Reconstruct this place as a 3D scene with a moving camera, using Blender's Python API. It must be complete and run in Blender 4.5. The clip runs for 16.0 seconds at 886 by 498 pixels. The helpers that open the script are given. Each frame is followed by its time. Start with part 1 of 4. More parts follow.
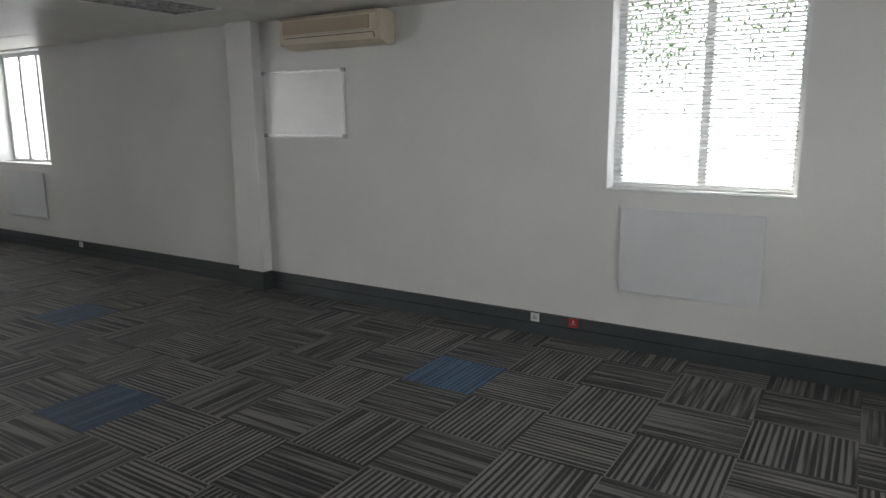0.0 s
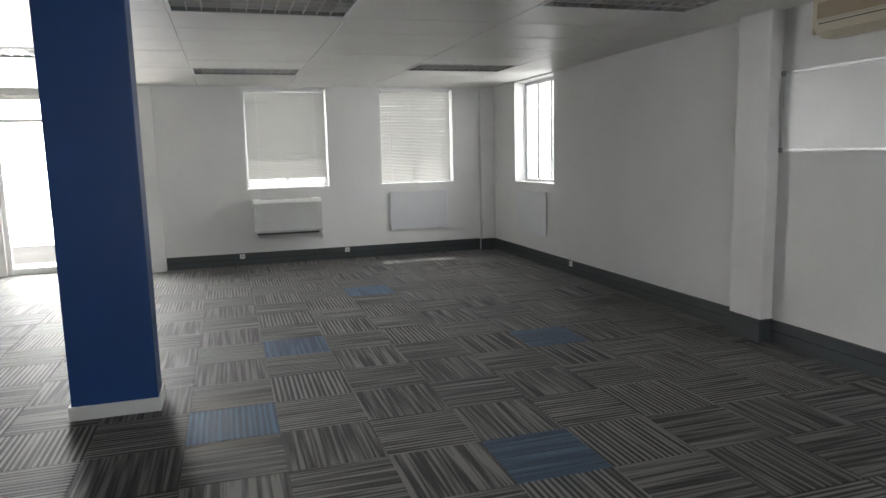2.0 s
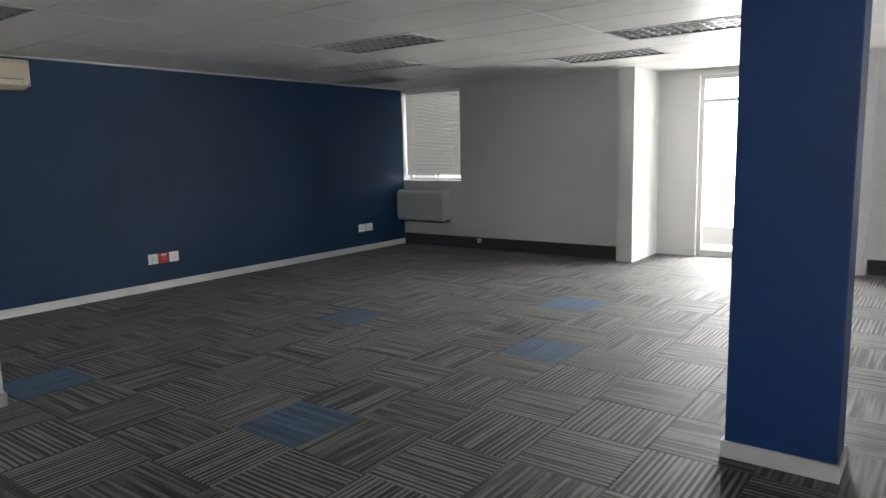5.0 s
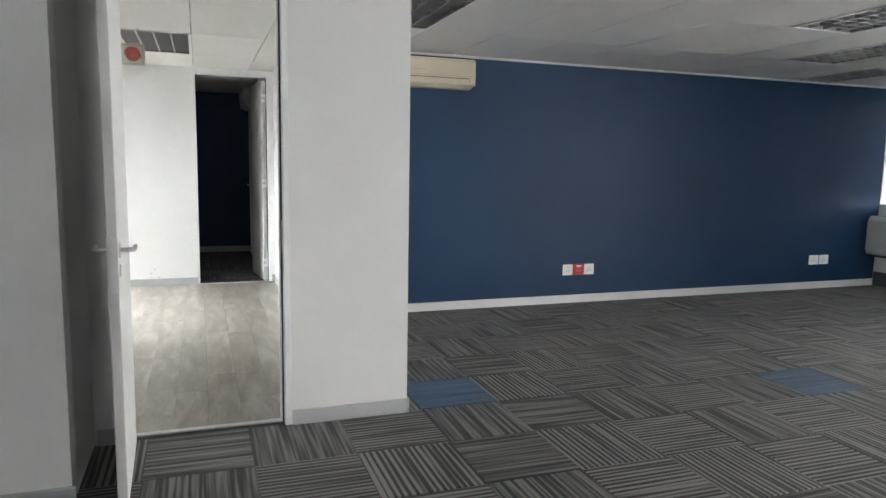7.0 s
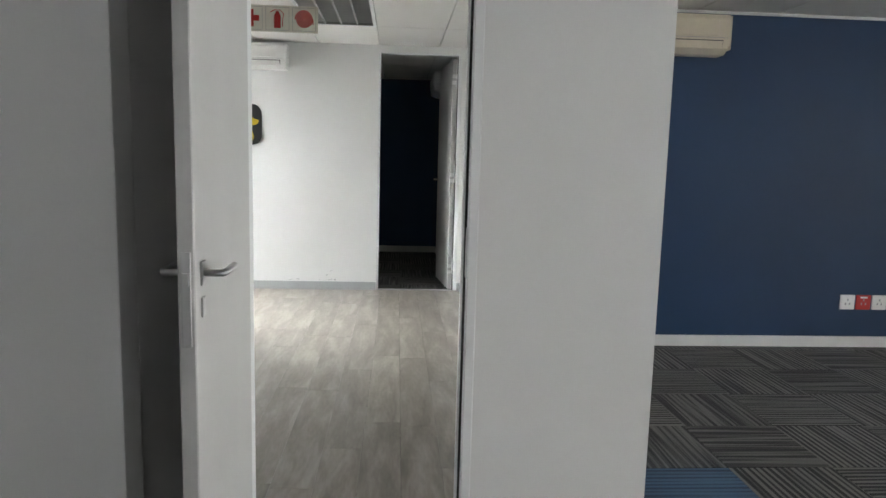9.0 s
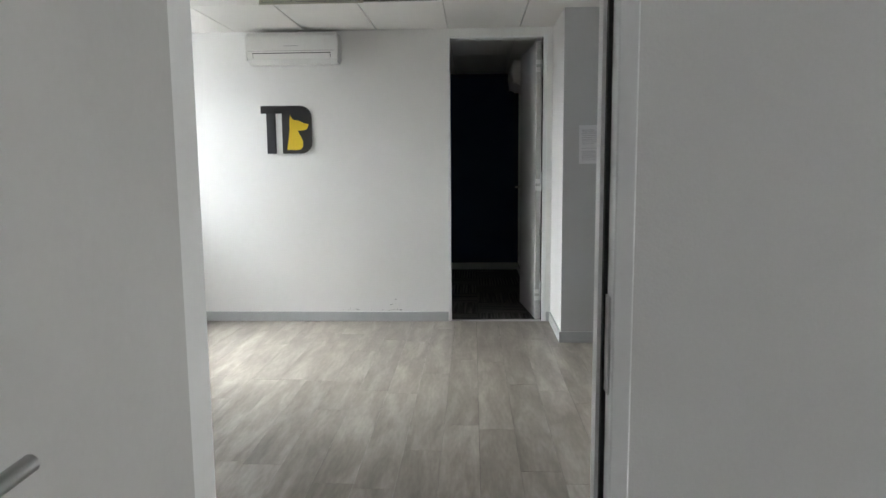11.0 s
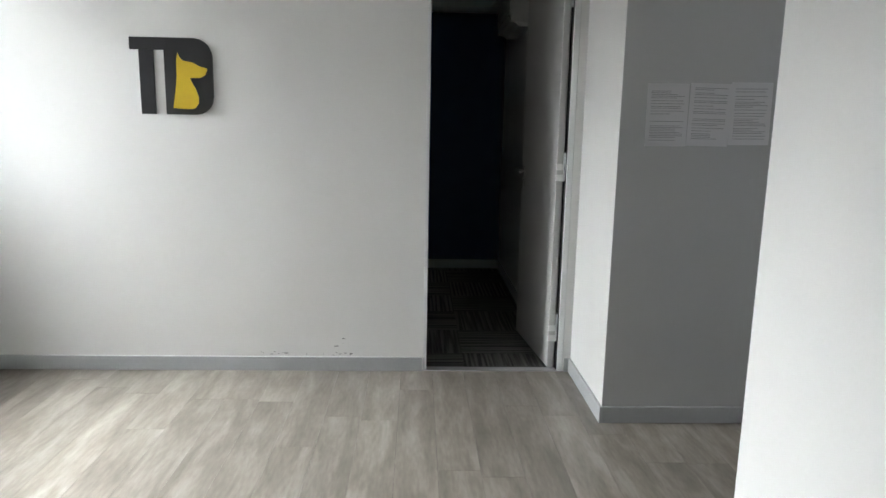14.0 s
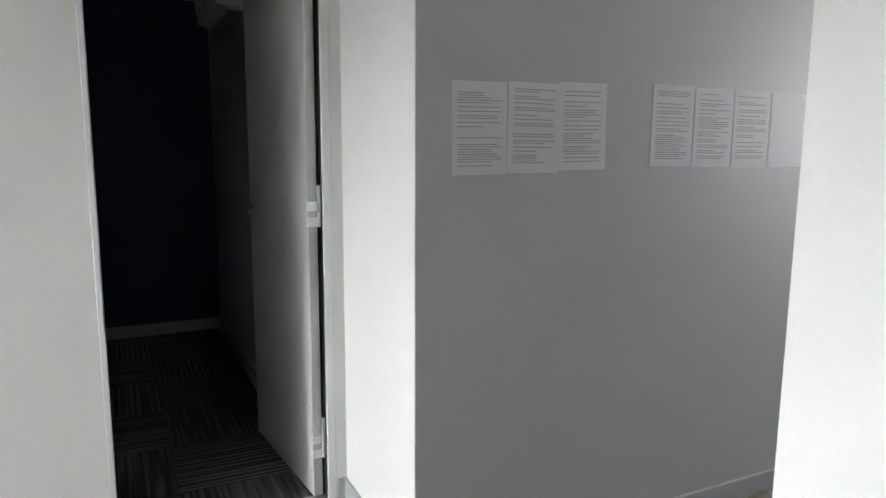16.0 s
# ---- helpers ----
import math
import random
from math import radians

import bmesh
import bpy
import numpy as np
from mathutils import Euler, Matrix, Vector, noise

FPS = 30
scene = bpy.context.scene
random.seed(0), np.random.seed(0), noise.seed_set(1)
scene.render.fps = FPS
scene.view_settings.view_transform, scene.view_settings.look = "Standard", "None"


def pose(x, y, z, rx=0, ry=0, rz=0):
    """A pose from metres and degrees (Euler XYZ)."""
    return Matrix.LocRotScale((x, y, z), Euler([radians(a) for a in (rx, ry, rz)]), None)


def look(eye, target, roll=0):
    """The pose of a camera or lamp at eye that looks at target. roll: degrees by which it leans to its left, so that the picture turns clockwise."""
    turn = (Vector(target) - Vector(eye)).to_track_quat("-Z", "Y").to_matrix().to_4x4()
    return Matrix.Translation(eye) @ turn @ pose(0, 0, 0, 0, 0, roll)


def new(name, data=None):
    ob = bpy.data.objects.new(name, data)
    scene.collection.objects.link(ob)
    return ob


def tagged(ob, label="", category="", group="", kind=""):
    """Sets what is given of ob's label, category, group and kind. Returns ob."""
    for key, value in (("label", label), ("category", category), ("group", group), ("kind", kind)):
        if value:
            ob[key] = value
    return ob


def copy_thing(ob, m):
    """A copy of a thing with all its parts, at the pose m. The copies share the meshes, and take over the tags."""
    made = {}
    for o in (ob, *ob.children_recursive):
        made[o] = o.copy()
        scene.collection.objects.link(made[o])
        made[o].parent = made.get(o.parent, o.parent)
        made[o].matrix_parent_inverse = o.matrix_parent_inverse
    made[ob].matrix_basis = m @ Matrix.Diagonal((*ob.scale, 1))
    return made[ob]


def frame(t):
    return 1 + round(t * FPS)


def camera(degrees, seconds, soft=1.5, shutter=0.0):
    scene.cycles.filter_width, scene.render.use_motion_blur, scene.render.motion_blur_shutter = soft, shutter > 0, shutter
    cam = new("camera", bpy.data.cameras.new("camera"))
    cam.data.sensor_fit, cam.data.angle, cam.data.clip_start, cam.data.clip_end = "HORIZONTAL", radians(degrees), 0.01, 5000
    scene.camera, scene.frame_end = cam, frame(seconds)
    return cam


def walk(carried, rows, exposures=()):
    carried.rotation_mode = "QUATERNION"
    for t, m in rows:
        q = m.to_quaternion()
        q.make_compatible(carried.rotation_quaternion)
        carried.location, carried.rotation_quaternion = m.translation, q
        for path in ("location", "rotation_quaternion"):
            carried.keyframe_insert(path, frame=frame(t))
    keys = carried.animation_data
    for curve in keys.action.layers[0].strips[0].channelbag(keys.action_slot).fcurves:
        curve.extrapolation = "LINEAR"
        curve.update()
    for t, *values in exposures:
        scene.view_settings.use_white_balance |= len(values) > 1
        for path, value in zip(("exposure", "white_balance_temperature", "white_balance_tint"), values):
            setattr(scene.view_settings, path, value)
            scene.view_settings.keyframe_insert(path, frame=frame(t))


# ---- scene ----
cam = camera(66.0, 16.0)

PATH = [
    (0, (-0.352, 0.586, 1.63), (1.314, 1.627, 1.253), -0.3),
    (0.5, (-0.171, 0.702, 1.618), (1.331, 1.958, 1.21), -1.8),
    (0.6, (-0.169, 0.703, 1.622), (1.322, 1.968, 1.202), -2.9),
    (1, (0.063, 0.807, 1.59), (1.405, 2.249, 1.25), -2.8),
    (1.5, (0.136, 1.006, 1.53), (1.195, 2.674, 1.219), -3.1),
    (2, (0.308, 1.263, 1.521), (0.898, 3.154, 1.242), -1.4),
    (2.5, (0.371, 1.417, 1.516), (0.599, 3.383, 1.23), -1.1),
    (3, (0.354, 1.684, 1.484), (0.367, 3.665, 1.211), -2.5),
    (3.5, (0.265, 1.837, 1.462), (-0.009, 3.807, 1.254), -2.2),
    (4, (0.226, 2.04, 1.41), (-0.364, 3.939, 1.195), -1.8),
    (4.5, (0.214, 2.268, 1.374), (-0.647, 4.06, 1.156), -0.7),
    (5, (0.146, 2.284, 1.511), (-1.038, 3.87, 1.225), -1.3),
    (5.2, (0.109, 2.33, 1.505), (-1.169, 3.84, 1.207), -1.1),
    (7.3, (-0.927, 2.804, 1.459), (-2.822, 3.388, 1.201), 0.4),
    (7.5, (-1.032, 2.807, 1.467), (-2.936, 3.358, 1.199), -0.2),
    (8, (-1.361, 2.858, 1.444), (-3.284, 3.339, 1.176), -1.0),
    (8.5, (-1.774, 2.957, 1.409), (-3.739, 3.222, 1.147), 0.6),
    (9, (-2.095, 2.945, 1.384), (-4.072, 3.083, 1.122), 1.5),
    (9.2, (-2.19, 2.98, 1.371), (-4.17, 3.068, 1.11), 0.6),
    (11.3, (-3.496, 2.939, 1.383), (-5.476, 2.834, 1.12), -0.3),
    (11.5, (-3.628, 2.922, 1.388), (-5.604, 2.816, 1.098), 0.1),
    (11.7, (-3.755, 2.915, 1.386), (-5.729, 2.781, 1.093), 0.7),
    (12, (-3.978, 2.879, 1.408), (-5.949, 2.69, 1.125), 1.3),
    (12.5, (-4.286, 2.814, 1.409), (-6.257, 2.69, 1.098), 1.6),
    (13, (-4.612, 2.727, 1.433), (-6.586, 2.653, 1.121), -0.6),
    (13.5, (-4.958, 2.675, 1.428), (-6.932, 2.695, 1.11), -0.2),
    (14, (-5.305, 2.698, 1.454), (-7.271, 2.776, 1.092), 1.1),
    (14.5, (-5.631, 2.671, 1.468), (-7.586, 2.939, 1.139), -0.1),
    (15, (-5.986, 2.706, 1.462), (-7.921, 3.089, 1.131), 0.7),
    (15.5, (-6.347, 2.795, 1.51), (-8.235, 3.359, 1.147), 1.7),
    (16, (-6.604, 2.812, 1.461), (-8.381, 3.678, 1.159), 0.4),
]
walk(cam, [(t, look(eye, target, roll)) for t, eye, target, roll in PATH], [(0, 0.4), (1.5, 0.7), (2.5, 0.6), (4, 0.4), (5, 0.65), (7.3, 1.5), (9.2, 0.85), (11.3, 0.3), (13, 0.15), (15, 0.5), (16, 0.6)])

# ---- world, sun, large lights ----
world = bpy.data.worlds.new("world")
scene.world = world
world.use_nodes = True
wn = world.node_tree
sky = wn.nodes.new("ShaderNodeTexSky")
sky.sky_type = 'NISHITA'
sky.sun_disc = False
sky.sun_elevation = radians(58)
sky.sun_rotation = radians(14)
wn.nodes["Background"].inputs[1].default_value = 0.09
wn.links.new(sky.outputs[0], wn.nodes["Background"].inputs[0])

sun = new("sun", bpy.data.lights.new("sun", 'SUN'))
sun.data.energy, sun.data.angle, sun.data.color = 5.0, radians(0.5), (1.0, 0.95, 0.87)
sun.matrix_world = look((1.3, 5.0, 8.9), (0, 0, 0))


def sky_lamp(eye, target, w, h, watts, tint=(1.0, 0.99, 0.97)):
    d = bpy.data.lights.new("window_light", 'AREA')
    d.shape, d.size, d.size_y, d.energy, d.color = 'RECTANGLE', w, h, watts, tint
    ob = new("window_light", d)
    ob.matrix_world = look(eye, target)
    return ob


CEIL = 2.5
EAST, NORTH, NORTH_L, BACK, BLUE = 4.29, 11.30, 10.95, 11.75, -7.10
RX, RS, RN, PX = -9.185, 0.04, 3.73, -4.485     # reception: door wall, window wall, socket wall, partition face
RET, GX, PASS = 3.63, -8.475, -7.285            # reception: return wall, grey wall, far end of the socket wall
SOUTH, BLOCK = -1.2, -3.85

sky_lamp((-1.85, BACK + 0.95, 1.65), (-1.85, BACK - 1.05, 0.75), 2.4, 3.1, 400)
sky_lamp((1.155, NORTH + 0.80, 1.9), (1.155, NORTH - 1.2, 0.7), 1.85, 2.2, 44)
sky_lamp((3.08, NORTH + 0.80, 1.9), (3.08, NORTH - 1.2, 0.7), 1.85, 2.2, 50)
sky_lamp((-6.5, NORTH_L + 0.80, 1.9), (-6.5, NORTH_L - 1.2, 0.7), 1.85, 2.2, 40)
sky_lamp((EAST + 0.80, 9.81, 1.9), (EAST - 1.2, 9.81, 0.7), 2.0, 2.2, 60)
sky_lamp((1.75, SOUTH - 0.95, 1.9), (1.75, SOUTH + 1.2, 0.8), 1.9, 1.7, 40)
sky_lamp((-8.95, RS - 1.5, 3.0), (-7.6, RS + 1.6, 0.4), 1.5, 1.6, 900, (0.93, 0.97, 1.0))
sky_lamp((-7.75, 7.75, 1.7), (-7.9, 5.5, 1.1), 1.0, 1.4, 60)


# ---- materials ----
def material(name, color, rough=0.6, metal=0.0, var=0.06, scale=3.0, fine=60.0, bump=0.05, spec=0.4):
    m = bpy.data.materials.new(name)
    m.use_nodes = True
    n, l = m.node_tree.nodes, m.node_tree.links
    b = n["Principled BSDF"]
    b.inputs["Roughness"].default_value, b.inputs["Metallic"].default_value = rough, metal
    b.inputs["Specular IOR Level"].default_value = spec
    tc = n.new("ShaderNodeTexCoord")
    a, f = n.new("ShaderNodeTexNoise"), n.new("ShaderNodeTexNoise")
    a.inputs["Scale"].default_value, a.inputs["Detail"].default_value = scale, 5
    f.inputs["Scale"].default_value, f.inputs["Detail"].default_value = fine, 3
    l.new(tc.outputs["Object"], a.inputs["Vector"])
    l.new(tc.outputs["Object"], f.inputs["Vector"])
    add = n.new("ShaderNodeMath")
    add.operation = 'MULTIPLY_ADD'
    add.inputs[1].default_value = 0.35
    l.new(f.outputs["Fac"], add.inputs[0])
    l.new(a.outputs["Fac"], add.inputs[2])
    r = n.new("ShaderNodeValToRGB")
    r.color_ramp.elements[0].position, r.color_ramp.elements[1].position = 0.4, 0.95
    r.color_ramp.elements[0].color = (*[c * (1 - var) for c in color], 1)
    r.color_ramp.elements[1].color = (*[min(1, c * (1 + var)) for c in color], 1)
    l.new(add.outputs[0], r.inputs[0])
    l.new(r.outputs[0], b.inputs["Base Color"])
    if bump:
        bp = n.new("ShaderNodeBump")
        bp.inputs["Strength"].default_value, bp.inputs["Distance"].default_value = bump, 0.01
        l.new(f.outputs["Fac"], bp.inputs["Height"])
        l.new(bp.outputs[0], b.inputs["Normal"])
    return m


def carpet(name, low, high, blue=False):
    """Striped loop pile: the stripes of every second half-metre tile are turned."""
    m = bpy.data.materials.new(name)
    m.use_nodes = True
    n, l = m.node_tree.nodes, m.node_tree.links
    b = n["Principled BSDF"]
    b.inputs["Roughness"].default_value = 0.62
    b.inputs["Specular IOR Level"].default_value = 0.28
    b.inputs["Sheen Weight"].default_value = 0.06
    b.inputs["Sheen Roughness"].default_value = 0.6
    g = n.new("ShaderNodeNewGeometry")
    sep = n.new("ShaderNodeSeparateXYZ")
    l.new(g.outputs["Position"], sep.inputs[0])

    def op(kind, x, y=None, z=None):
        k = n.new("ShaderNodeMath")
        k.operation = kind
        for s, v in enumerate((x, y, z)):
            if v is None:
                continue
            if isinstance(v, (int, float)):
                k.inputs[s].default_value = v
            else:
                l.new(v, k.inputs[s])
        return k.outputs[0]

    X, Y = sep.outputs[0], sep.outputs[1]
    ci, cj = op('FLOOR', op('MULTIPLY', X, 2.0)), op('FLOOR', op('MULTIPLY', Y, 2.0))
    odd = op('FLOORED_MODULO', op('ADD', ci, cj), 2.0)
    across = op('ADD', op('MULTIPLY', X, op('SUBTRACT', 1.0, odd)), op('MULTIPLY', Y, odd))
    along = op('ADD', op('MULTIPLY', Y, op('SUBTRACT', 1.0, odd)), op('MULTIPLY', X, odd))
    cell = n.new("ShaderNodeCombineXYZ")
    l.new(ci, cell.inputs[0]), l.new(cj, cell.inputs[1])
    rnd = n.new("ShaderNodeTexWhiteNoise")
    rnd.noise_dimensions = '2D'
    l.new(cell.outputs[0], rnd.inputs["Vector"])
    R = rnd.outputs["Value"]
    vec = n.new("ShaderNodeCombineXYZ")
    l.new(op('MULTIPLY_ADD', across, 46.0, op('MULTIPLY', R, 311.0)), vec.inputs[0])
    l.new(op('MULTIPLY_ADD', along, 1.2, op('MULTIPLY', R, 57.0)), vec.inputs[1])
    st = n.new("ShaderNodeTexNoise")
    st.inputs["Scale"].default_value, st.inputs["Detail"].default_value = 1.0, 1.5
    l.new(vec.outputs[0], st.inputs["Vector"])
    reg = op('MULTIPLY_ADD', op('SINE', op('MULTIPLY', across, 190.0)), 0.18, st.outputs["Fac"])
    strong = op('GREATER_THAN', R, 0.5)
    pattern = op('ADD', op('MULTIPLY', reg, strong), op('MULTIPLY', st.outputs["Fac"], op('SUBTRACT', 1.0, strong)))
    ramp = n.new("ShaderNodeValToRGB")
    e = ramp.color_ramp.elements
    e[0].position, e[0].color = 0.40, (*low, 1)
    e[1].position, e[1].color = 0.62, (*high, 1)
    mid = e.new(0.5)
    mid.color = (*[(p * 1.3 + q * 0.7) / 2 for p, q in zip(low, high)], 1)
    l.new(pattern, ramp.inputs[0])
    pile = n.new("ShaderNodeTexNoise")
    pile.inputs["Scale"].default_value = 260
    l.new(g.outputs["Position"], pile.inputs["Vector"])
    hsv = n.new("ShaderNodeHueSaturation")
    l.new(op('MULTIPLY_ADD', pile.outputs["Fac"], 0.7, op('MULTIPLY_ADD', R, 0.35, 0.47)), hsv.inputs["Value"])
    l.new(ramp.outputs[0], hsv.inputs["Color"])
    l.new(hsv.outputs[0], b.inputs["Base Color"])
    bp = n.new("ShaderNodeBump")
    bp.inputs["Strength"].default_value, bp.inputs["Distance"].default_value = 0.5, 0.003
    l.new(op('ADD', pile.outputs["Fac"], pattern), bp.inputs["Height"])
    l.new(bp.outputs[0], b.inputs["Normal"])
    return m


def vinyl():
    m = bpy.data.materials.new("vinyl_plank")
    m.use_nodes = True
    n, l = m.node_tree.nodes, m.node_tree.links
    b = n["Principled BSDF"]
    b.inputs["Roughness"].default_value = 0.32
    g, oi = n.new("ShaderNodeNewGeometry"), n.new("ShaderNodeObjectInfo")
    mp = n.new("ShaderNodeMapping")
    mp.inputs["Scale"].default_value = (1.5, 7, 1)
    l.new(g.outputs["Position"], mp.inputs["Vector"])
    off = n.new("ShaderNodeVectorMath")
    off.operation = 'MULTIPLY_ADD'
    off.inputs[1].default_value = (37, 23, 0)
    l.new(oi.outputs["Random"], off.inputs[0])
    l.new(mp.outputs[0], off.inputs[2])
    a, f = n.new("ShaderNodeTexNoise"), n.new("ShaderNodeTexNoise")
    a.inputs["Scale"].default_value, a.inputs["Detail"].default_value, a.inputs["Distortion"].default_value = 1.4, 7, 0.5
    f.inputs["Scale"].default_value, f.inputs["Detail"].default_value = 9, 6
    l.new(off.outputs[0], a.inputs["Vector"])
    l.new(off.outputs[0], f.inputs["Vector"])
    mix = n.new("ShaderNodeMath")
    mix.operation = 'MULTIPLY_ADD'
    mix.inputs[1].default_value = 0.35
    l.new(f.outputs["Fac"], mix.inputs[0])
    l.new(a.outputs["Fac"], mix.inputs[2])
    r = n.new("ShaderNodeValToRGB")
    e = r.color_ramp.elements
    e[0].position, e[0].color = 0.40, (0.09, 0.077, 0.062, 1)
    e[1].position, e[1].color = 0.95, (0.29, 0.266, 0.234, 1)
    k = e.new(0.66)
    k.color = (0.172, 0.153, 0.129, 1)
    l.new(mix.outputs[0], r.inputs[0])
    hsv = n.new("ShaderNodeHueSaturation")
    v = n.new("ShaderNodeMath")
    v.operation = 'MULTIPLY_ADD'
    v.inputs[1].default_value, v.inputs[2].default_value = 0.22, 0.9
    l.new(oi.outputs["Random"], v.inputs[0])
    l.new(v.outputs[0], hsv.inputs["Value"])
    l.new(r.outputs[0], hsv.inputs["Color"])
    l.new(hsv.outputs[0], b.inputs["Base Color"])
    bp = n.new("ShaderNodeBump")
    bp.inputs["Strength"].default_value, bp.inputs["Distance"].default_value = 0.15, 0.004
    l.new(mix.outputs[0], bp.inputs["Height"])
    l.new(bp.outputs[0], b.inputs["Normal"])
    return m


def glass():
    m = bpy.data.materials.new("window_glass")
    m.use_nodes = True
    b = m.node_tree.nodes["Principled BSDF"]
    b.inputs["Transmission Weight"].default_value, b.inputs["Roughness"].default_value = 1.0, 0.0
    b.inputs["IOR"].default_value = 1.02
    return m


def translucent(name, color, part):
    m = bpy.data.materials.new(name)
    m.use_nodes = True
    n, l = m.node_tree.nodes, m.node_tree.links
    b = n["Principled BSDF"]
    b.inputs["Base Color"].default_value = (*color, 1)
    b.inputs["Roughness"].default_value = 0.5
    t, mx = n.new("ShaderNodeBsdfTranslucent"), n.new("ShaderNodeMixShader")
    t.inputs["Color"].default_value = (*color, 1)
    mx.inputs[0].default_value = part
    l.new(b.outputs[0], mx.inputs[1]), l.new(t.outputs[0], mx.inputs[2])
    l.new(mx.outputs[0], n["Material Output"].inputs["Surface"])
    return m


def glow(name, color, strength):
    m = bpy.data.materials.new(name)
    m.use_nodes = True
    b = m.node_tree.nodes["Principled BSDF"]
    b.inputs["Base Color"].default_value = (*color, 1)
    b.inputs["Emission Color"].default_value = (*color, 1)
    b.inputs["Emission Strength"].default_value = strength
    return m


WHITE = material("white_wall_paint", (0.70, 0.70, 0.69), 0.55, var=0.05, scale=1.2, fine=180, bump=0.06)
RWHITE = material("reception_wall_paint", (0.76, 0.76, 0.745), 0.5, var=0.04, scale=1.4, fine=180, bump=0.06)
GREYWALL = material("grey_wall_paint", (0.50, 0.51, 0.505), 0.42, var=0.05, scale=1.3, fine=160, bump=0.05)
NAVY = material("navy_wall_paint", (0.009, 0.036, 0.090), 0.5, var=0.12, scale=0.9, fine=150, bump=0.06, spec=0.28)
CBLUE = material("column_blue_paint", (0.011, 0.050, 0.175), 0.42, var=0.10, scale=1.5, fine=150, bump=0.06)
TILE = material("white_ceiling_tile", (0.74, 0.73, 0.70), 0.42, var=0.05, scale=1.5, fine=220, bump=0.05)
GRID = material("ceiling_grid_metal", (0.42, 0.42, 0.40), 0.5)
SKIRT = material("dark_grey_skirting", (0.055, 0.065, 0.068), 0.5, var=0.12, scale=5, bump=0.03)
SKIRTW = material("white_skirting", (0.66, 0.66, 0.65), 0.45, var=0.06, bump=0.02)
SKIRTG = material("pale_grey_skirting", (0.42, 0.435, 0.44), 0.45, var=0.08, bump=0.02)
DOOR = material("pale_grey_door_paint", (0.50, 0.50, 0.49), 0.45, var=0.05, bump=0.03)
FRAMEW = material("white_frame_paint", (0.74, 0.75, 0.75), 0.4, var=0.04, bump=0.02)
SEAL = material("black_rubber_seal", (0.012, 0.012, 0.013), 0.6, bump=0.0)
STEEL = material("brushed_steel", (0.55, 0.55, 0.55), 0.32, 1.0, var=0.08, bump=0.02)
ALU = material("aluminium_edge", (0.60, 0.61, 0.62), 0.35, 0.8, var=0.06, bump=0.02)
CREAM = material("aged_cream_plastic", (0.56, 0.50, 0.39), 0.42, var=0.08, scale=4, bump=0.02)
CREAMD = material("browned_grille_plastic", (0.36, 0.29, 0.20), 0.5, var=0.1, bump=0.02)
ACW = material("white_plastic", (0.72, 0.72, 0.70), 0.38, var=0.04, bump=0.02)
ACD = material("dark_vent_plastic", (0.05, 0.05, 0.05), 0.5, bump=0.0)
UNIT = material("pale_grey_unit_paint", (0.52, 0.53, 0.52), 0.42, var=0.06, scale=4, bump=0.02)
BOARD = material("whiteboard_enamel", (0.74, 0.75, 0.75), 0.30, var=0.03, bump=0.0, spec=0.6)
PANEL = material("grey_white_panel", (0.66, 0.67, 0.69), 0.45, var=0.05, bump=0.03)
RED = material("red_plastic", (0.45, 0.025, 0.02), 0.35, var=0.08, bump=0.0)
SOCKW = material("white_socket_plastic", (0.75, 0.75, 0.74), 0.35, var=0.03, bump=0.0)
SIGNW = material("cream_sign_plastic", (0.66, 0.65, 0.56), 0.4, var=0.03, bump=0.0)
BLACK = material("black_acrylic", (0.022, 0.022, 0.024), 0.35, var=0.1, bump=0.0)
YELLOW = material("yellow_acrylic", (0.62, 0.44, 0.03), 0.38, var=0.06, bump=0.0)
PAPER = translucent("printed_paper", (0.74, 0.74, 0.75), 0.15)
INK = material("grey_ink", (0.30, 0.30, 0.31), 0.7, bump=0.0)
SLEEVE = material("clear_tape", (0.55, 0.56, 0.57), 0.2, bump=0.0)
LEATHER = material("brown_leather", (0.05, 0.022, 0.015), 0.42, var=0.2, scale=12, bump=0.15)
SLAT = translucent("blind_slat", (0.55, 0.55, 0.53), 0.03)
# same slat, made paler and more translucent to lift its shaded underside
SLATOPEN = translucent("brightened_blind_slat", (0.66, 0.66, 0.64), 0.22)
DIFF = material("louvre_aluminium", (0.55, 0.55, 0.54), 0.28, 0.9, var=0.06, bump=0.0)
TROF = material("troffer_interior", (0.30, 0.30, 0.29), 0.5, bump=0.0)
TUBE = material("unlit_tube", (0.75, 0.75, 0.73), 0.25, bump=0.0)
GROUND = material("paved_ground", (0.34, 0.33, 0.31), 0.85, var=0.15, scale=0.8, bump=0.2)
LEAF = translucent("leaf", (0.09, 0.15, 0.05), 0.4)
BARK = material("bark", (0.12, 0.09, 0.06), 0.9, var=0.25, scale=8, bump=0.4)
SCUFF = material("black_scuff", (0.10, 0.10, 0.095), 0.7, bump=0.0)
GLASS = glass()
CARPET = carpet("striped_grey_carpet", (0.007, 0.0075, 0.008), (0.185, 0.18, 0.17))
CARPETB = carpet("striped_blue_carpet", (0.012, 0.040, 0.090), (0.055, 0.120, 0.205))
VINYL = vinyl()


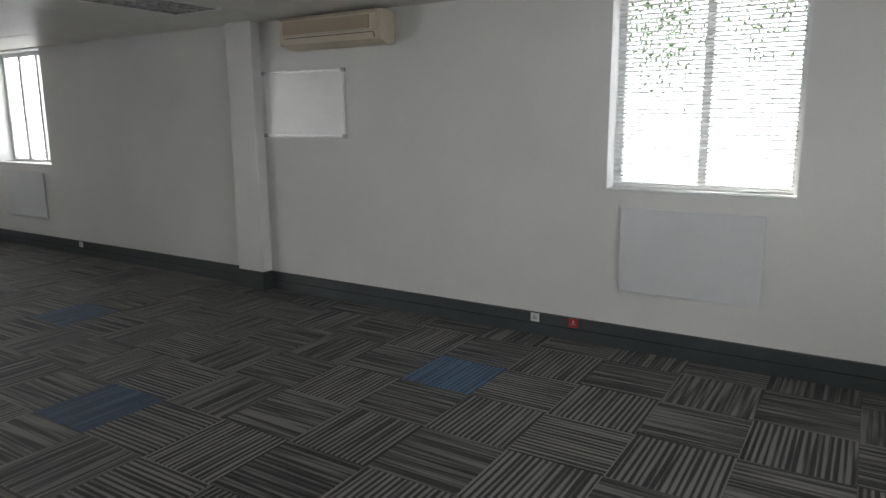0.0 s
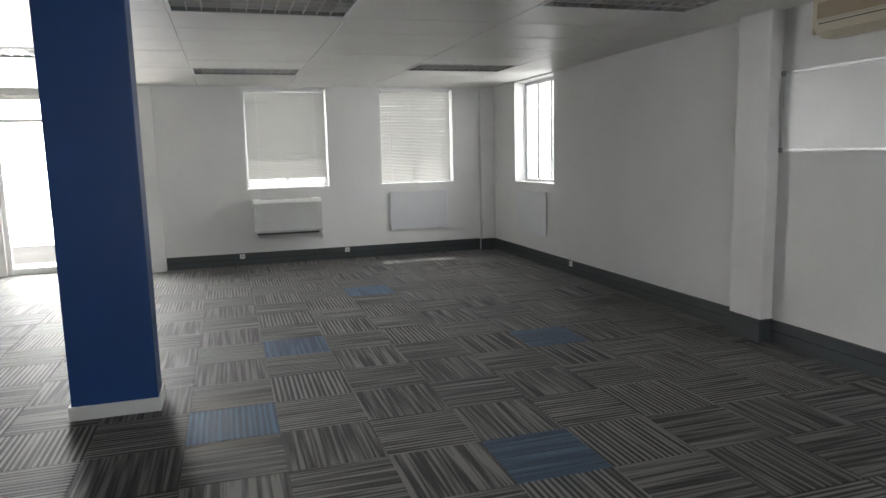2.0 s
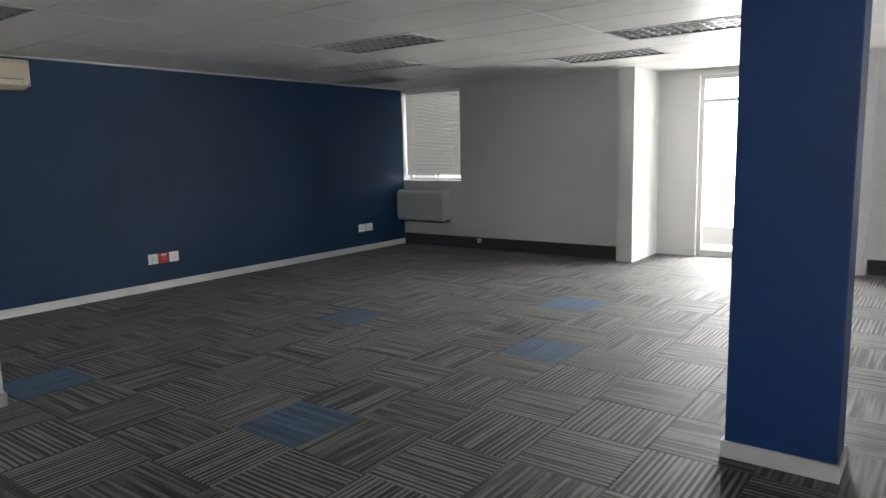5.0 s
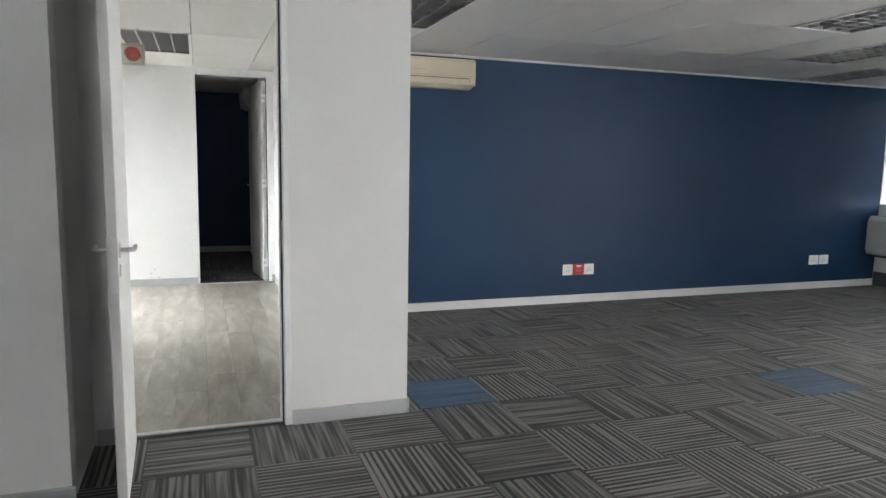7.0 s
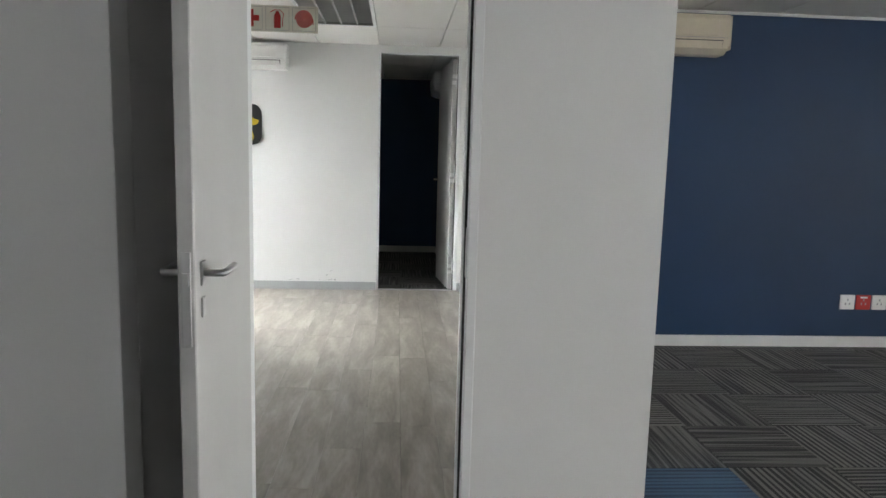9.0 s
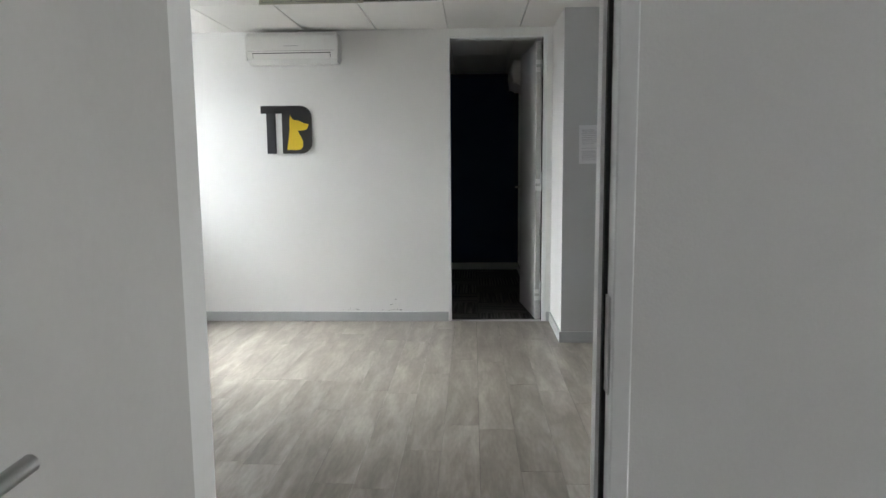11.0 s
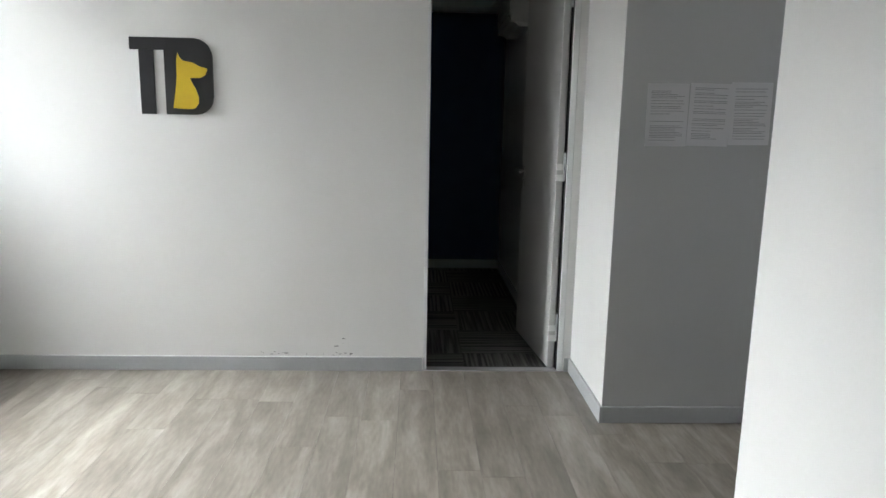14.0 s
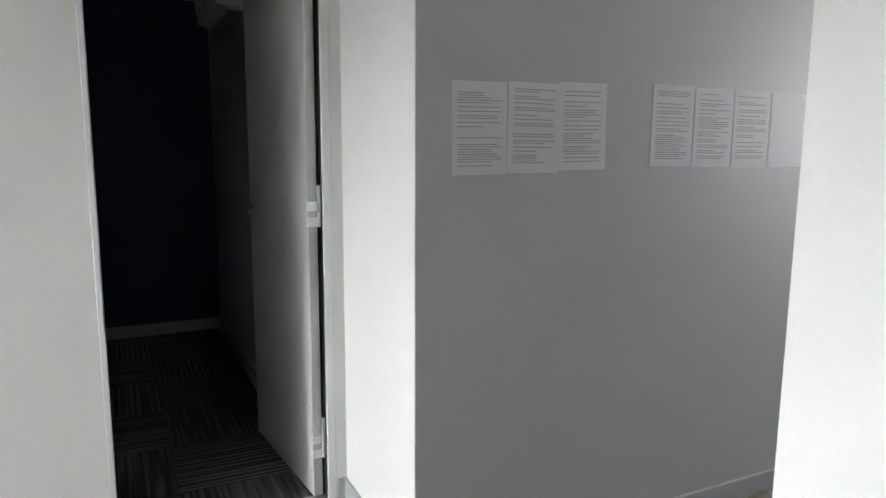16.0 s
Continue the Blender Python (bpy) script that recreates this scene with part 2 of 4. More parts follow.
# ---- mesh helpers ----
def add_box(bm, x0, x1, y0, y1, z0, z1):
    v = [bm.verts.new(p) for p in ((x0, y0, z0), (x1, y0, z0), (x1, y1, z0), (x0, y1, z0), (x0, y0, z1), (x1, y0, z1), (x1, y1, z1), (x0, y1, z1))]
    for f in ((3, 2, 1, 0), (4, 5, 6, 7), (0, 1, 5, 4), (1, 2, 6, 5), (2, 3, 7, 6), (3, 0, 4, 7)):
        bm.faces.new([v[i] for i in f])


def finish(bm, name, mat, parent=None, bevel=0.0, smooth=False, segments=2):
    if bevel:
        bmesh.ops.bevel(bm, geom=bm.edges[:], offset=bevel, segments=segments, affect='EDGES', profile=0.6)
    bmesh.ops.recalc_face_normals(bm, faces=bm.faces[:])
    me = bpy.data.meshes.new(name)
    bm.to_mesh(me)
    bm.free()
    me.materials.append(mat)
    if smooth:
        for p in me.polygons:
            p.use_smooth = True
    ob = new(name, me)
    if parent:
        ob.parent = parent
    return ob


def boxes(name, items, mat, parent=None, bevel=0.0, segments=2):
    bm = bmesh.new()
    for it in items:
        add_box(bm, *it)
    return finish(bm, name, mat, parent, bevel, segments=segments)


def prism(name, outline, axis, a, b, mat, parent=None, bevel=0.0):
    """A closed outline drawn out along an axis from a to b."""
    bm = bmesh.new()

    def at(p, h):
        return {'x': (h, p[0], p[1]), 'y': (p[0], h, p[1]), 'z': (p[0], p[1], h)}[axis]
    lo, hi = [bm.verts.new(at(p, a)) for p in outline], [bm.verts.new(at(p, b)) for p in outline]
    bm.faces.new(lo), bm.faces.new(hi[::-1])
    for i in range(len(lo)):
        j = (i + 1) % len(lo)
        bm.faces.new((lo[i], lo[j], hi[j], hi[i]))
    return finish(bm, name, mat, parent, bevel)


def rod(name, points, radius, mat, parent=None):
    c = bpy.data.curves.new(name, 'CURVE')
    c.dimensions, c.bevel_depth, c.bevel_resolution, c.use_fill_caps = '3D', radius, 3, True
    s = c.splines.new('POLY')
    s.points.add(len(points) - 1)
    for p, q in zip(s.points, points):
        p.co = (*q, 1)
    tmp = bpy.data.objects.new(name, c)
    scene.collection.objects.link(tmp)
    me = bpy.data.meshes.new_from_object(tmp.evaluated_get(bpy.context.evaluated_depsgraph_get()))
    bpy.data.objects.remove(tmp)
    me.materials.clear()
    me.materials.append(mat)
    for p in me.polygons:
        p.use_smooth = True
    ob = new(name, me)
    if parent:
        ob.parent = parent
    return ob


def thing(name, label, category, group="", at=(0, 0, 0), turn=0):
    e = new(name)
    e.matrix_world = pose(*at, 0, 0, turn)
    e.empty_display_size = 0.1
    return tagged(e, label, category, group)


def structure(ob, label, category):
    return tagged(ob, label, category, kind="structure")


def wall(name, axis, face, thick, a, b, openings, mat, label, z1=CEIL + 0.12, z0=-0.1):
    """A wall whose room face lies at face on the given axis; thick is signed, away from the room."""
    items, f0, f1 = [], min(face, face + thick), max(face, face + thick)

    def put(u0, u1, w0, w1):
        if u1 - u0 > 1e-4 and w1 - w0 > 1e-4:
            items.append((f0, f1, u0, u1, w0, w1) if axis == 'x' else (u0, u1, f0, f1, w0, w1))
    u = a
    for o0, o1, h0, h1 in sorted(openings):
        put(u, o0, z0, z1), put(o0, o1, z0, h0), put(o0, o1, h1, z1)
        u = o1
    put(u, b, z0, z1)
    return structure(boxes(name, items, mat), label, "wall")


# ---- structure ----
A1, A2, A0 = (0.58, 1.73, 1.075, 2.46), (2.51, 3.64, 1.075, 2.46), (BLUE + 0.01, -5.95, 1.03, 2.44)
WB, WC, WR = (0.95, 2.14, 1.13, 2.46), (9.20, 10.43, 1.08, 2.48), (-9.0, -7.90, 0.985, 2.36)
WS = (0.95, 2.55, 1.05, 2.42)
GD = (-2.62, -1.08, 0.0, 2.42)
RECL, RECR = -3.15, -0.88

wall("wall_east", 'x', EAST, 0.25, SOUTH - 0.2, NORTH + 0.3, [WB, WC], WHITE, "white painted plaster wall with two window openings")
wall("wall_north_right", 'y', NORTH, 0.25, RECR + 0.30, EAST - 0.003, [A1, A2], WHITE, "white painted plaster wall with two blind-covered windows")
wall("wall_north_left", 'y', NORTH_L, 0.25, BLUE - 0.1, RECL - 0.22, [A0], WHITE, "white painted plaster wall with one window opening")
wall("wall_recess", 'y', BACK, 0.2, RECL - 0.22, RECR + 0.30, [GD], WHITE, "white recessed wall round a glazed garden door")
structure(boxes("wall_pier_left", [(RECL - 0.22, RECL, NORTH_L - 0.12, BACK, -0.1, CEIL + 0.1)], WHITE, bevel=0.006), "white plaster pier beside the recess of the glazed door", "pier")
structure(boxes("wall_pier_right", [(RECR, RECR + 0.30, NORTH - 0.10, BACK, -0.1, CEIL + 0.1)], WHITE, bevel=0.006), "white plaster pier at the edge of the door recess", "pier")
structure(boxes("wall_pier_east", [(EAST - 0.11, EAST + 0.05, 5.46, 5.80, -0.1, CEIL + 0.1)], WHITE, bevel=0.006), "white plaster pier on the whiteboard wall", "pier")
structure(boxes("wall_pier_corner", [(EAST - 0.22, EAST + 0.05, NORTH - 0.07, NORTH + 0.05, -0.1, CEIL + 0.1)], WHITE, bevel=0.006), "shallow white plaster pier in the room's corner", "pier")
wall("wall_blue", 'x', BLUE, PASS - BLUE, 3.895, NORTH_L + 0.3, [], NAVY, "navy blue painted wall with a white skirting")
structure(boxes("wall_reception_side", [(PASS, PX - 0.003, RN, 3.89, -0.1, CEIL + 0.1)], RWHITE), "white partition wall with a red and white socket plate", "wall")
wall("wall_partition", 'x', PX, -0.10, 2.247, 3.903, [(2.40, 3.235, -0.1, 2.43)], WHITE, "pale grey drywall partition with a door opening")
structure(boxes("wall_block", [(BLOCK - 0.12, BLOCK, SOUTH, 2.245, -0.1, CEIL + 0.1), (PX - 0.1, BLOCK - 0.12, 2.11, 2.245, -0.1, CEIL + 0.1)], WHITE, bevel=0.004), "pale projecting wall beside the open office door", "wall")
wall("wall_south", 'y', SOUTH, -0.2, BLOCK - 0.12, EAST + 0.25, [WS], WHITE, "plain white wall behind the walk with one window")
wall("wall_reception_window", 'y', RS, -0.25, -12.3, PX - 0.1, [WR], RWHITE, "white reception wall with a deep window opening")
wall("wall_logo", 'x', RX, -0.10, RS, RET, [(2.745, 3.585, -0.1, 2.44)], RWHITE, "white reception wall with a mounted sign and a door opening")
structure(boxes("wall_passage_end", [(RX - 0.1, GX - 0.005, RET, RET + 0.10, -0.1, CEIL + 0.1)], RWHITE), "short white return wall beside the inner door", "wall")
structure(boxes("wall_grey", [(GX - 0.12, GX - 0.005, RET + 0.102, 5.40, -0.1, CEIL + 0.1), (GX - 0.005, GX, RET + 0.001, 5.40, -0.1, CEIL + 0.1)], GREYWALL), "grey painted passage wall with taped papers", "wall")
wall("wall_passage_far", 'y', 7.2, 0.15, -12.2, PASS, [(-8.2, -7.35, 1.0, 2.3)], GREYWALL, "grey wall with a window closing the passage")
structure(boxes("wall_dark_room", [(-12.3, -12.15, RS, 7.35, -0.1, CEIL + 0.1)], NAVY), "dark navy far wall of the unlit room", "wall")
structure(boxes("wall_dark_room_side", [(-12.15, RX - 0.102, 3.54, 3.66, -0.1, CEIL + 0.1)], RWHITE), "pale side wall of the unlit room", "wall")
structure(boxes("wall_dark_room_south", [(-12.15, RX - 0.102, 0.6, 0.72, -0.1, CEIL + 0.1)], NAVY), "navy side wall of the unlit room", "wall")

# ceilings: tiles a little below the grid, with the light openings left free
LIGHTS = [(0, 15), (2, 14), (2, 8), (0, 9), (-2, 13), (-3, 15), (-4, 11), (-5, 13), (-5, 6), (-6, 15)]
bm = bmesh.new()
for i in range(-6, 4):
    for j in range(-3, 19):
        x0, y0 = i * 1.2, 0.3 + j * 0.6
        if (i, j) in LIGHTS:
            continue
        a0, a1, b0, b1 = max(x0, BLUE) + 0.004, min(x0 + 1.2, EAST) - 0.004, max(y0, SOUTH) + 0.004, min(y0 + 0.6, 11.72) - 0.004
        if x0 < -4.85 and y0 + 0.6 <= 3.95:
            continue
        if a1 - a0 > 0.02 and b1 - b0 > 0.02:
            d = random.uniform(-0.0015, 0.0015)
            add_box(bm, a0, a1, b0, b1, CEIL + d, CEIL + 0.02)
ceiling = structure(finish(bm, "ceiling", TILE, bevel=0.002, segments=1), "suspended ceiling of long off-white metal tiles", "ceiling")
structure(boxes("ceiling_grid", [(BLUE - 0.2, EAST + 0.2, SOUTH - 0.2, 12.0, CEIL + 0.085, CEIL + 0.13)]
                + [(i * 1.2 - 0.012, i * 1.2 + 0.012, SOUTH, 11.7, CEIL + 0.004, CEIL + 0.03) for i in range(-5, 4)], GRID), "grey ceiling grid above the tiles", "ceiling")
bm = bmesh.new()
for i in range(-11, -2):
    for j in range(-2, 13):
        x0, y0 = i * 1.2 + 0.2, j * 0.6 + 0.35
        if (i, j) == (-7, 3):
            continue
        a0, a1, b0, b1 = max(x0, -12.2) + 0.004, min(x0 + 1.2, PX - 0.1) - 0.004, max(y0, RS) + 0.004, min(y0 + 0.6, 7.2) - 0.004
        if y0 > 3.5 and a1 > PASS:
            a1 = PASS
        if a1 - a0 > 0.02 and b1 - b0 > 0.02:
            add_box(bm, a0, a1, b0, b1, CEIL, CEIL + 0.02)
structure(finish(bm, "ceiling_reception", TILE, bevel=0.002, segments=1), "white suspended reception ceiling", "ceiling")
structure(boxes("ceiling_slab", [(-12.4, BLUE - 0.2, RS - 0.2, 7.4, CEIL + 0.085, CEIL + 0.13), (BLUE - 0.2, PX - 0.1, RS - 0.2, 3.9, CEIL + 0.14, CEIL + 0.18)], GRID), "slab above the reception ceiling", "ceiling")

# trims
sk = [(EAST - 0.022, EAST, SOUTH, 5.44, 0, 0.175), (EAST - 0.022, EAST, 5.82, NORTH - 0.07, 0, 0.175), (EAST - 0.132, EAST - 0.11, 5.44, 5.82, 0, 0.18),
      (EAST - 0.11, EAST, 5.438, 5.46, 0, 0.18), (EAST - 0.11, EAST, 5.80, 5.822, 0, 0.18), (RECR + 0.32, EAST - 0.24, NORTH - 0.022, NORTH, 0, 0.175),
      (EAST - 0.24, EAST - 0.022, NORTH - 0.092, NORTH - 0.07, 0, 0.175), (BLUE + 0.02, RECL - 0.22, NORTH_L - 0.022, NORTH_L, 0, 0.18)]
structure(boxes("baseboard", sk, SKIRT, bevel=0.004), "dark grey skirting trunking along the white walls", "skirting")
structure(boxes("baseboard_lip", [(EAST - 0.027, EAST - 0.004, SOUTH, 5.42, 0.088, 0.094), (EAST - 0.027, EAST - 0.004, 5.84, NORTH - 0.1, 0.088, 0.094),
                                  (RECR + 0.32, EAST - 0.26, NORTH - 0.027, NORTH - 0.004, 0.088, 0.094)], SEAL), "dark groove line along the skirting trunking", "skirting")
structure(boxes("baseboard_white", [(BLUE, BLUE + 0.016, 3.9, NORTH_L - 0.02, 0, 0.085), (-0.675, -0.165, 5.605, 5.618, 0, 0.085), (-0.675, -0.662, 5.618, 5.885, 0, 0.085),
                                    (-0.178, -0.165, 5.618, 5.885, 0, 0.085), (BLUE, BLUE + 0.02, 3.9, NORTH_L, CEIL - 0.02, CEIL - 0.001)], SKIRTW, bevel=0.003), "white skirting and ceiling trim on the blue surfaces", "skirting")
structure(boxes("baseboard_pale", [(PX, PX + 0.014, 3.24, 3.917, 0, 0.085), (PX - 0.3, PX + 0.014, 3.903, 3.917, 0, 0.085), (BLOCK, BLOCK + 0.014, SOUTH, 2.26, 0, 0.085),
                                   (PX, PX + 0.014, 2.26, 2.395, 0, 0.085), (RX, RX + 0.014, RS, 2.74, 0, 0.085), (RX, RX + 0.014, 3.59, RET, 0, 0.085), (RX, GX + 0.014, RET - 0.014, RET, 0, 0.085),
                                   (GX, GX + 0.014, RET, 5.40, 0, 0.085), (RX, PX - 0.1, RS, RS + 0.014, 0, 0.085), (PASS - 0.014, PX - 0.16, RN - 0.014, RN, 0, 0.085), (PASS - 0.014, PASS, RN, 7.2, 0, 0.085),
                                   (-12.15, -12.136, 0.72, 3.54, 0, 0.09), (-12.136, RX - 0.11, 3.526, 3.54, 0, 0.09)], SKIRTG, bevel=0.003), "pale grey skirting round the reception", "skirting")

# outside: ground, facade, backdrop
structure(boxes("ground", [(-200, 200, -200, 200, -0.6, -0.35)], GROUND), "pale paved ground outside", "ground")
structure(boxes("floor_slab", [(-12.4, EAST + 0.25, SOUTH - 0.2, BACK + 1.3, -0.34, -0.012)], GROUND), "concrete slab under the floors", "floor")
# self-lit sheets added to blow out the window views and light the rooms
structure(boxes("backdrop", [(EAST + 9, EAST + 9.1, -30, 30, -0.5, 9)], glow("backdrop_glow", (0.93, 0.96, 1.0), 3.2)), "added glowing sheet standing in for bright daylight beyond the windows", "backdrop")
structure(boxes("backdrop_south", [(-40, EAST + 8.9, RS - 14.1, RS - 14, -0.5, 9)], bpy.data.materials["backdrop_glow"]), "added glowing sheet standing in for bright daylight beyond the reception window", "backdrop")


# ---- things ----
def window(name, axis, face, out, o, label, mullions=1):
    """Sash frame and panes set back in an opening; out is +1 or -1, away from the room."""
    a, b, z0, z1 = o
    f = face + out * 0.17
    e = structure(new(name), label, "window")

    def bx(u0, u1, d0, d1, w0, w1):
        lo, hi = sorted((f + out * d0, f + out * d1))
        return (lo, hi, u0, u1, w0, w1) if axis == 'x' else (u0, u1, lo, hi, w0, w1)
    items = [bx(a, a + 0.05, 0, 0.05, z0, z1), bx(b - 0.05, b, 0, 0.05, z0, z1), bx(a + 0.05, b - 0.05, 0, 0.05, z0, z0 + 0.05), bx(a + 0.05, b - 0.05, 0, 0.05, z1 - 0.05, z1)]
    for k in range(mullions):
        u = a + (b - a) * (k + 1) / (mullions + 1)
        items.append(bx(u - 0.028, u + 0.028, 0.002, 0.048, z0 + 0.05, z1 - 0.05))
    boxes("frame", items, FRAMEW, e, bevel=0.004, segments=1)
    s = [bx(a - 0.0, b + 0.0, -0.175, 0, z0 - 0.001, z0 + 0.012)]
    boxes("sill", s, FRAMEW, e, bevel=0.003, segments=1)
    for k in range(mullions + 1):
        u0, u1 = a + (b - a) * k / (mullions + 1) + 0.03, a + (b - a) * (k + 1) / (mullions + 1) - 0.03
        p = boxes("pane", [bx(u0, u1, 0.022, 0.026, z0 + 0.045, z1 - 0.045)], GLASS, e)
        p.visible_shadow = False
    return e


window("window_1", 'y', NORTH, 1, A1, "white framed window behind a lowered blind")
window("window_2", 'y', NORTH, 1, A2, "white framed window behind a lowered blind")
window("window_3", 'y', NORTH_L, 1, A0, "white framed window behind a lowered blind")
window("window_4", 'x', EAST, 1, WB, "white framed window with an open slatted blind")
window("window_5", 'x', EAST, 1, WC, "bright white framed window without a lowered blind", 2)
window("window_7", 'y', SOUTH, -1, WS, "white framed window behind the walk", 1)
window("window_6", 'y', RS, -1, WR, "bright white framed reception window", 1)

SLATS = {}


def blind(axis, face, out, o, low, tilt, label, pitch=0.025, mat=SLAT):
    a, b, z0, z1 = o
    w = b - a - 0.05
    e = thing("venetian_blind", label, "blind", "venetian blinds")
    mid = (face + out * 0.07, (a + b) / 2) if axis == 'x' else ((a + b) / 2, face + out * 0.07)
    e.matrix_world = pose(mid[0], mid[1], z1, 0, 0, 90 if axis == 'x' else 0)
    boxes("headrail", [(-w / 2, w / 2, -0.018, 0.018, -0.032, -0.002)], SOCKW, e, bevel=0.004, segments=1)
    boxes("bottom_rail", [(-w / 2, w / 2, -0.013, 0.013, low - z1, low - z1 + 0.014)], SOCKW, e, bevel=0.003, segments=1)
    key = round(w, 3)
    if key not in SLATS:
        bm = bmesh.new()
        prof = [(-0.0125, -0.0018), (-0.006, 0.0004), (0, 0.0012), (0.006, 0.0004), (0.0125, -0.0018)]
        vs = [[bm.verts.new((x, p[0], p[1])) for p in prof] for x in (-w / 2, w / 2)]
        for k in range(4):
            bm.faces.new((vs[0][k], vs[0][k + 1], vs[1][k + 1], vs[1][k]))
        me = bpy.data.meshes.new("slat")
        bm.to_mesh(me)
        bm.free()
        me.materials.append(mat)
        SLATS[key] = me
    k, z = 0, -0.05
    while z > low - z1 + 0.02:
        s = new("slat", SLATS[key])
        s.parent = e
        s.matrix_local = pose(0, 0, z, tilt + random.uniform(-1.5, 1.5), random.uniform(-0.1, 0.1), 0)
        z -= pitch
    for u in (-w * 0.36, w * 0.36):
        boxes("cord", [(u - 0.0015, u + 0.0015, -0.016, -0.0145, low - z1 + 0.01, -0.03), (u - 0.0015, u + 0.0015, 0.0145, 0.016, low - z1 + 0.01, -0.03)], SOCKW, e)
    return e


blind('y', NORTH, 1, A1, 1.20, 72, "grey-white slatted blind nearly shut above a bright gap", pitch=0.0215)
blind('y', NORTH, 1, A2, 1.10, 64, "white slatted blind lowered to the sill", pitch=0.0218)
blind('y', NORTH_L, 1, A0, 1.12, 64, "white slatted blind lowered over the window", pitch=0.0218)
blind('x', EAST, 1, WB, 1.15, 24, "white slatted blind with open slats", pitch=0.028, mat=SLATOPEN)
bars = thing("window_bars", "dark horizontal bars low outside a bright window", "railing", at=(EAST + 0.27, 9.81, WC[2]))
for dz in (0.07, 0.13):
    b_ = boxes("bar", [(-0.008, 0.008, -0.62, 0.62, dz - 0.008, dz + 0.008)], STEEL, bars, bevel=0.003, segments=1)
# half-collapsed reception blind
e = thing("venetian_blind", "raised grey slatted blind hanging askew at the window head", "blind", at=(-8.45, RS - 0.06, 2.35))
boxes("headrail", [(-0.52, 0.52, -0.018, 0.018, -0.03, 0)], SOCKW, e, bevel=0.004, segments=1)
for k in range(9):
    s = boxes("slat", [(-0.51, 0.51, -0.0125, 0.0125, -0.001, 0.001)], UNIT, e)
    s.matrix_local = pose(0, 0, -0.045 - k * 0.011, 14, 3.0 + k * 0.35, 0)

# glazed garden door
gd = structure(new("door_1"), "white framed double glazed door flooded with daylight", "door")
a, b, z0, z1 = GD
m_ = (a + b) / 2 - 0.06
fr = [(a, a + 0.06, BACK + 0.06, BACK + 0.12, 0, z1), (b - 0.06, b, BACK + 0.06, BACK + 0.12, 0, z1), (a + 0.06, b - 0.06, BACK + 0.06, BACK + 0.12, z1 - 0.06, z1),
      (m_ - 0.05, m_ + 0.05, BACK + 0.062, BACK + 0.118, 0, z1 - 0.06), (a + 0.06, m_ - 0.05, BACK + 0.064, BACK + 0.116, 0, 0.09), (m_ + 0.05, b - 0.06, BACK + 0.064, BACK + 0.116, 0, 0.09),
      (a + 0.06, m_ - 0.05, BACK + 0.064, BACK + 0.116, 2.06, 2.11), (m_ + 0.05, b - 0.06, BACK + 0.064, BACK + 0.116, 2.06, 2.11)]
boxes("frame", fr, FRAMEW, gd, bevel=0.004, segments=1)
for u0, u1 in ((a + 0.06, m_ - 0.05), (m_ + 0.05, b - 0.06)):
    for w0, w1 in ((0.09, 2.06), (2.11, z1 - 0.06)):
        p = boxes("pane", [(u0 - 0.005, u1 + 0.005, BACK + 0.086, BACK + 0.09, w0 - 0.005, w1 + 0.005)], GLASS, gd)
        p.visible_shadow = False
rod("handle", [(m_, BACK + 0.062, 1.0), (m_, BACK + 0.02, 1.0), (m_ - 0.11, BACK + 0.02, 1.0)], 0.009, STEEL, gd)

# column
col = thing("column", "square dark blue painted column with a white skirting", "column", at=(-0.42, 5.745, 0))
boxes("shaft", [(-0.24, 0.24, -0.125, 0.125, 0.0, CEIL + 0.01)], CBLUE, col, bevel=0.008)

# whiteboard
wb = thing("whiteboard", "blank white enamel whiteboard with a slim aluminium frame", "whiteboard", at=(EAST, 4.95, 1.76))
boxes("surface", [(-0.012, -0.004, -0.47, 0.47, -0.275, 0.275)], BOARD, wb)
boxes("frame", [(-0.018, 0, -0.485, -0.467, -0.29, 0.29), (-0.018, 0, 0.467, 0.485, -0.29, 0.29), (-0.018, 0, -0.467, 0.467, 0.272, 0.29), (-0.018, 0, -0.467, 0.467, -0.29, -0.272)], ALU, wb, bevel=0.003, segments=1)
boxes("corner_cap", [(-0.022, 0, s * 0.475 - 0.022, s * 0.475 + 0.022, t * 0.28 - 0.018, t * 0.28 + 0.018) for s in (-1, 1) for t in (-1, 1)], INK, wb, bevel=0.006)


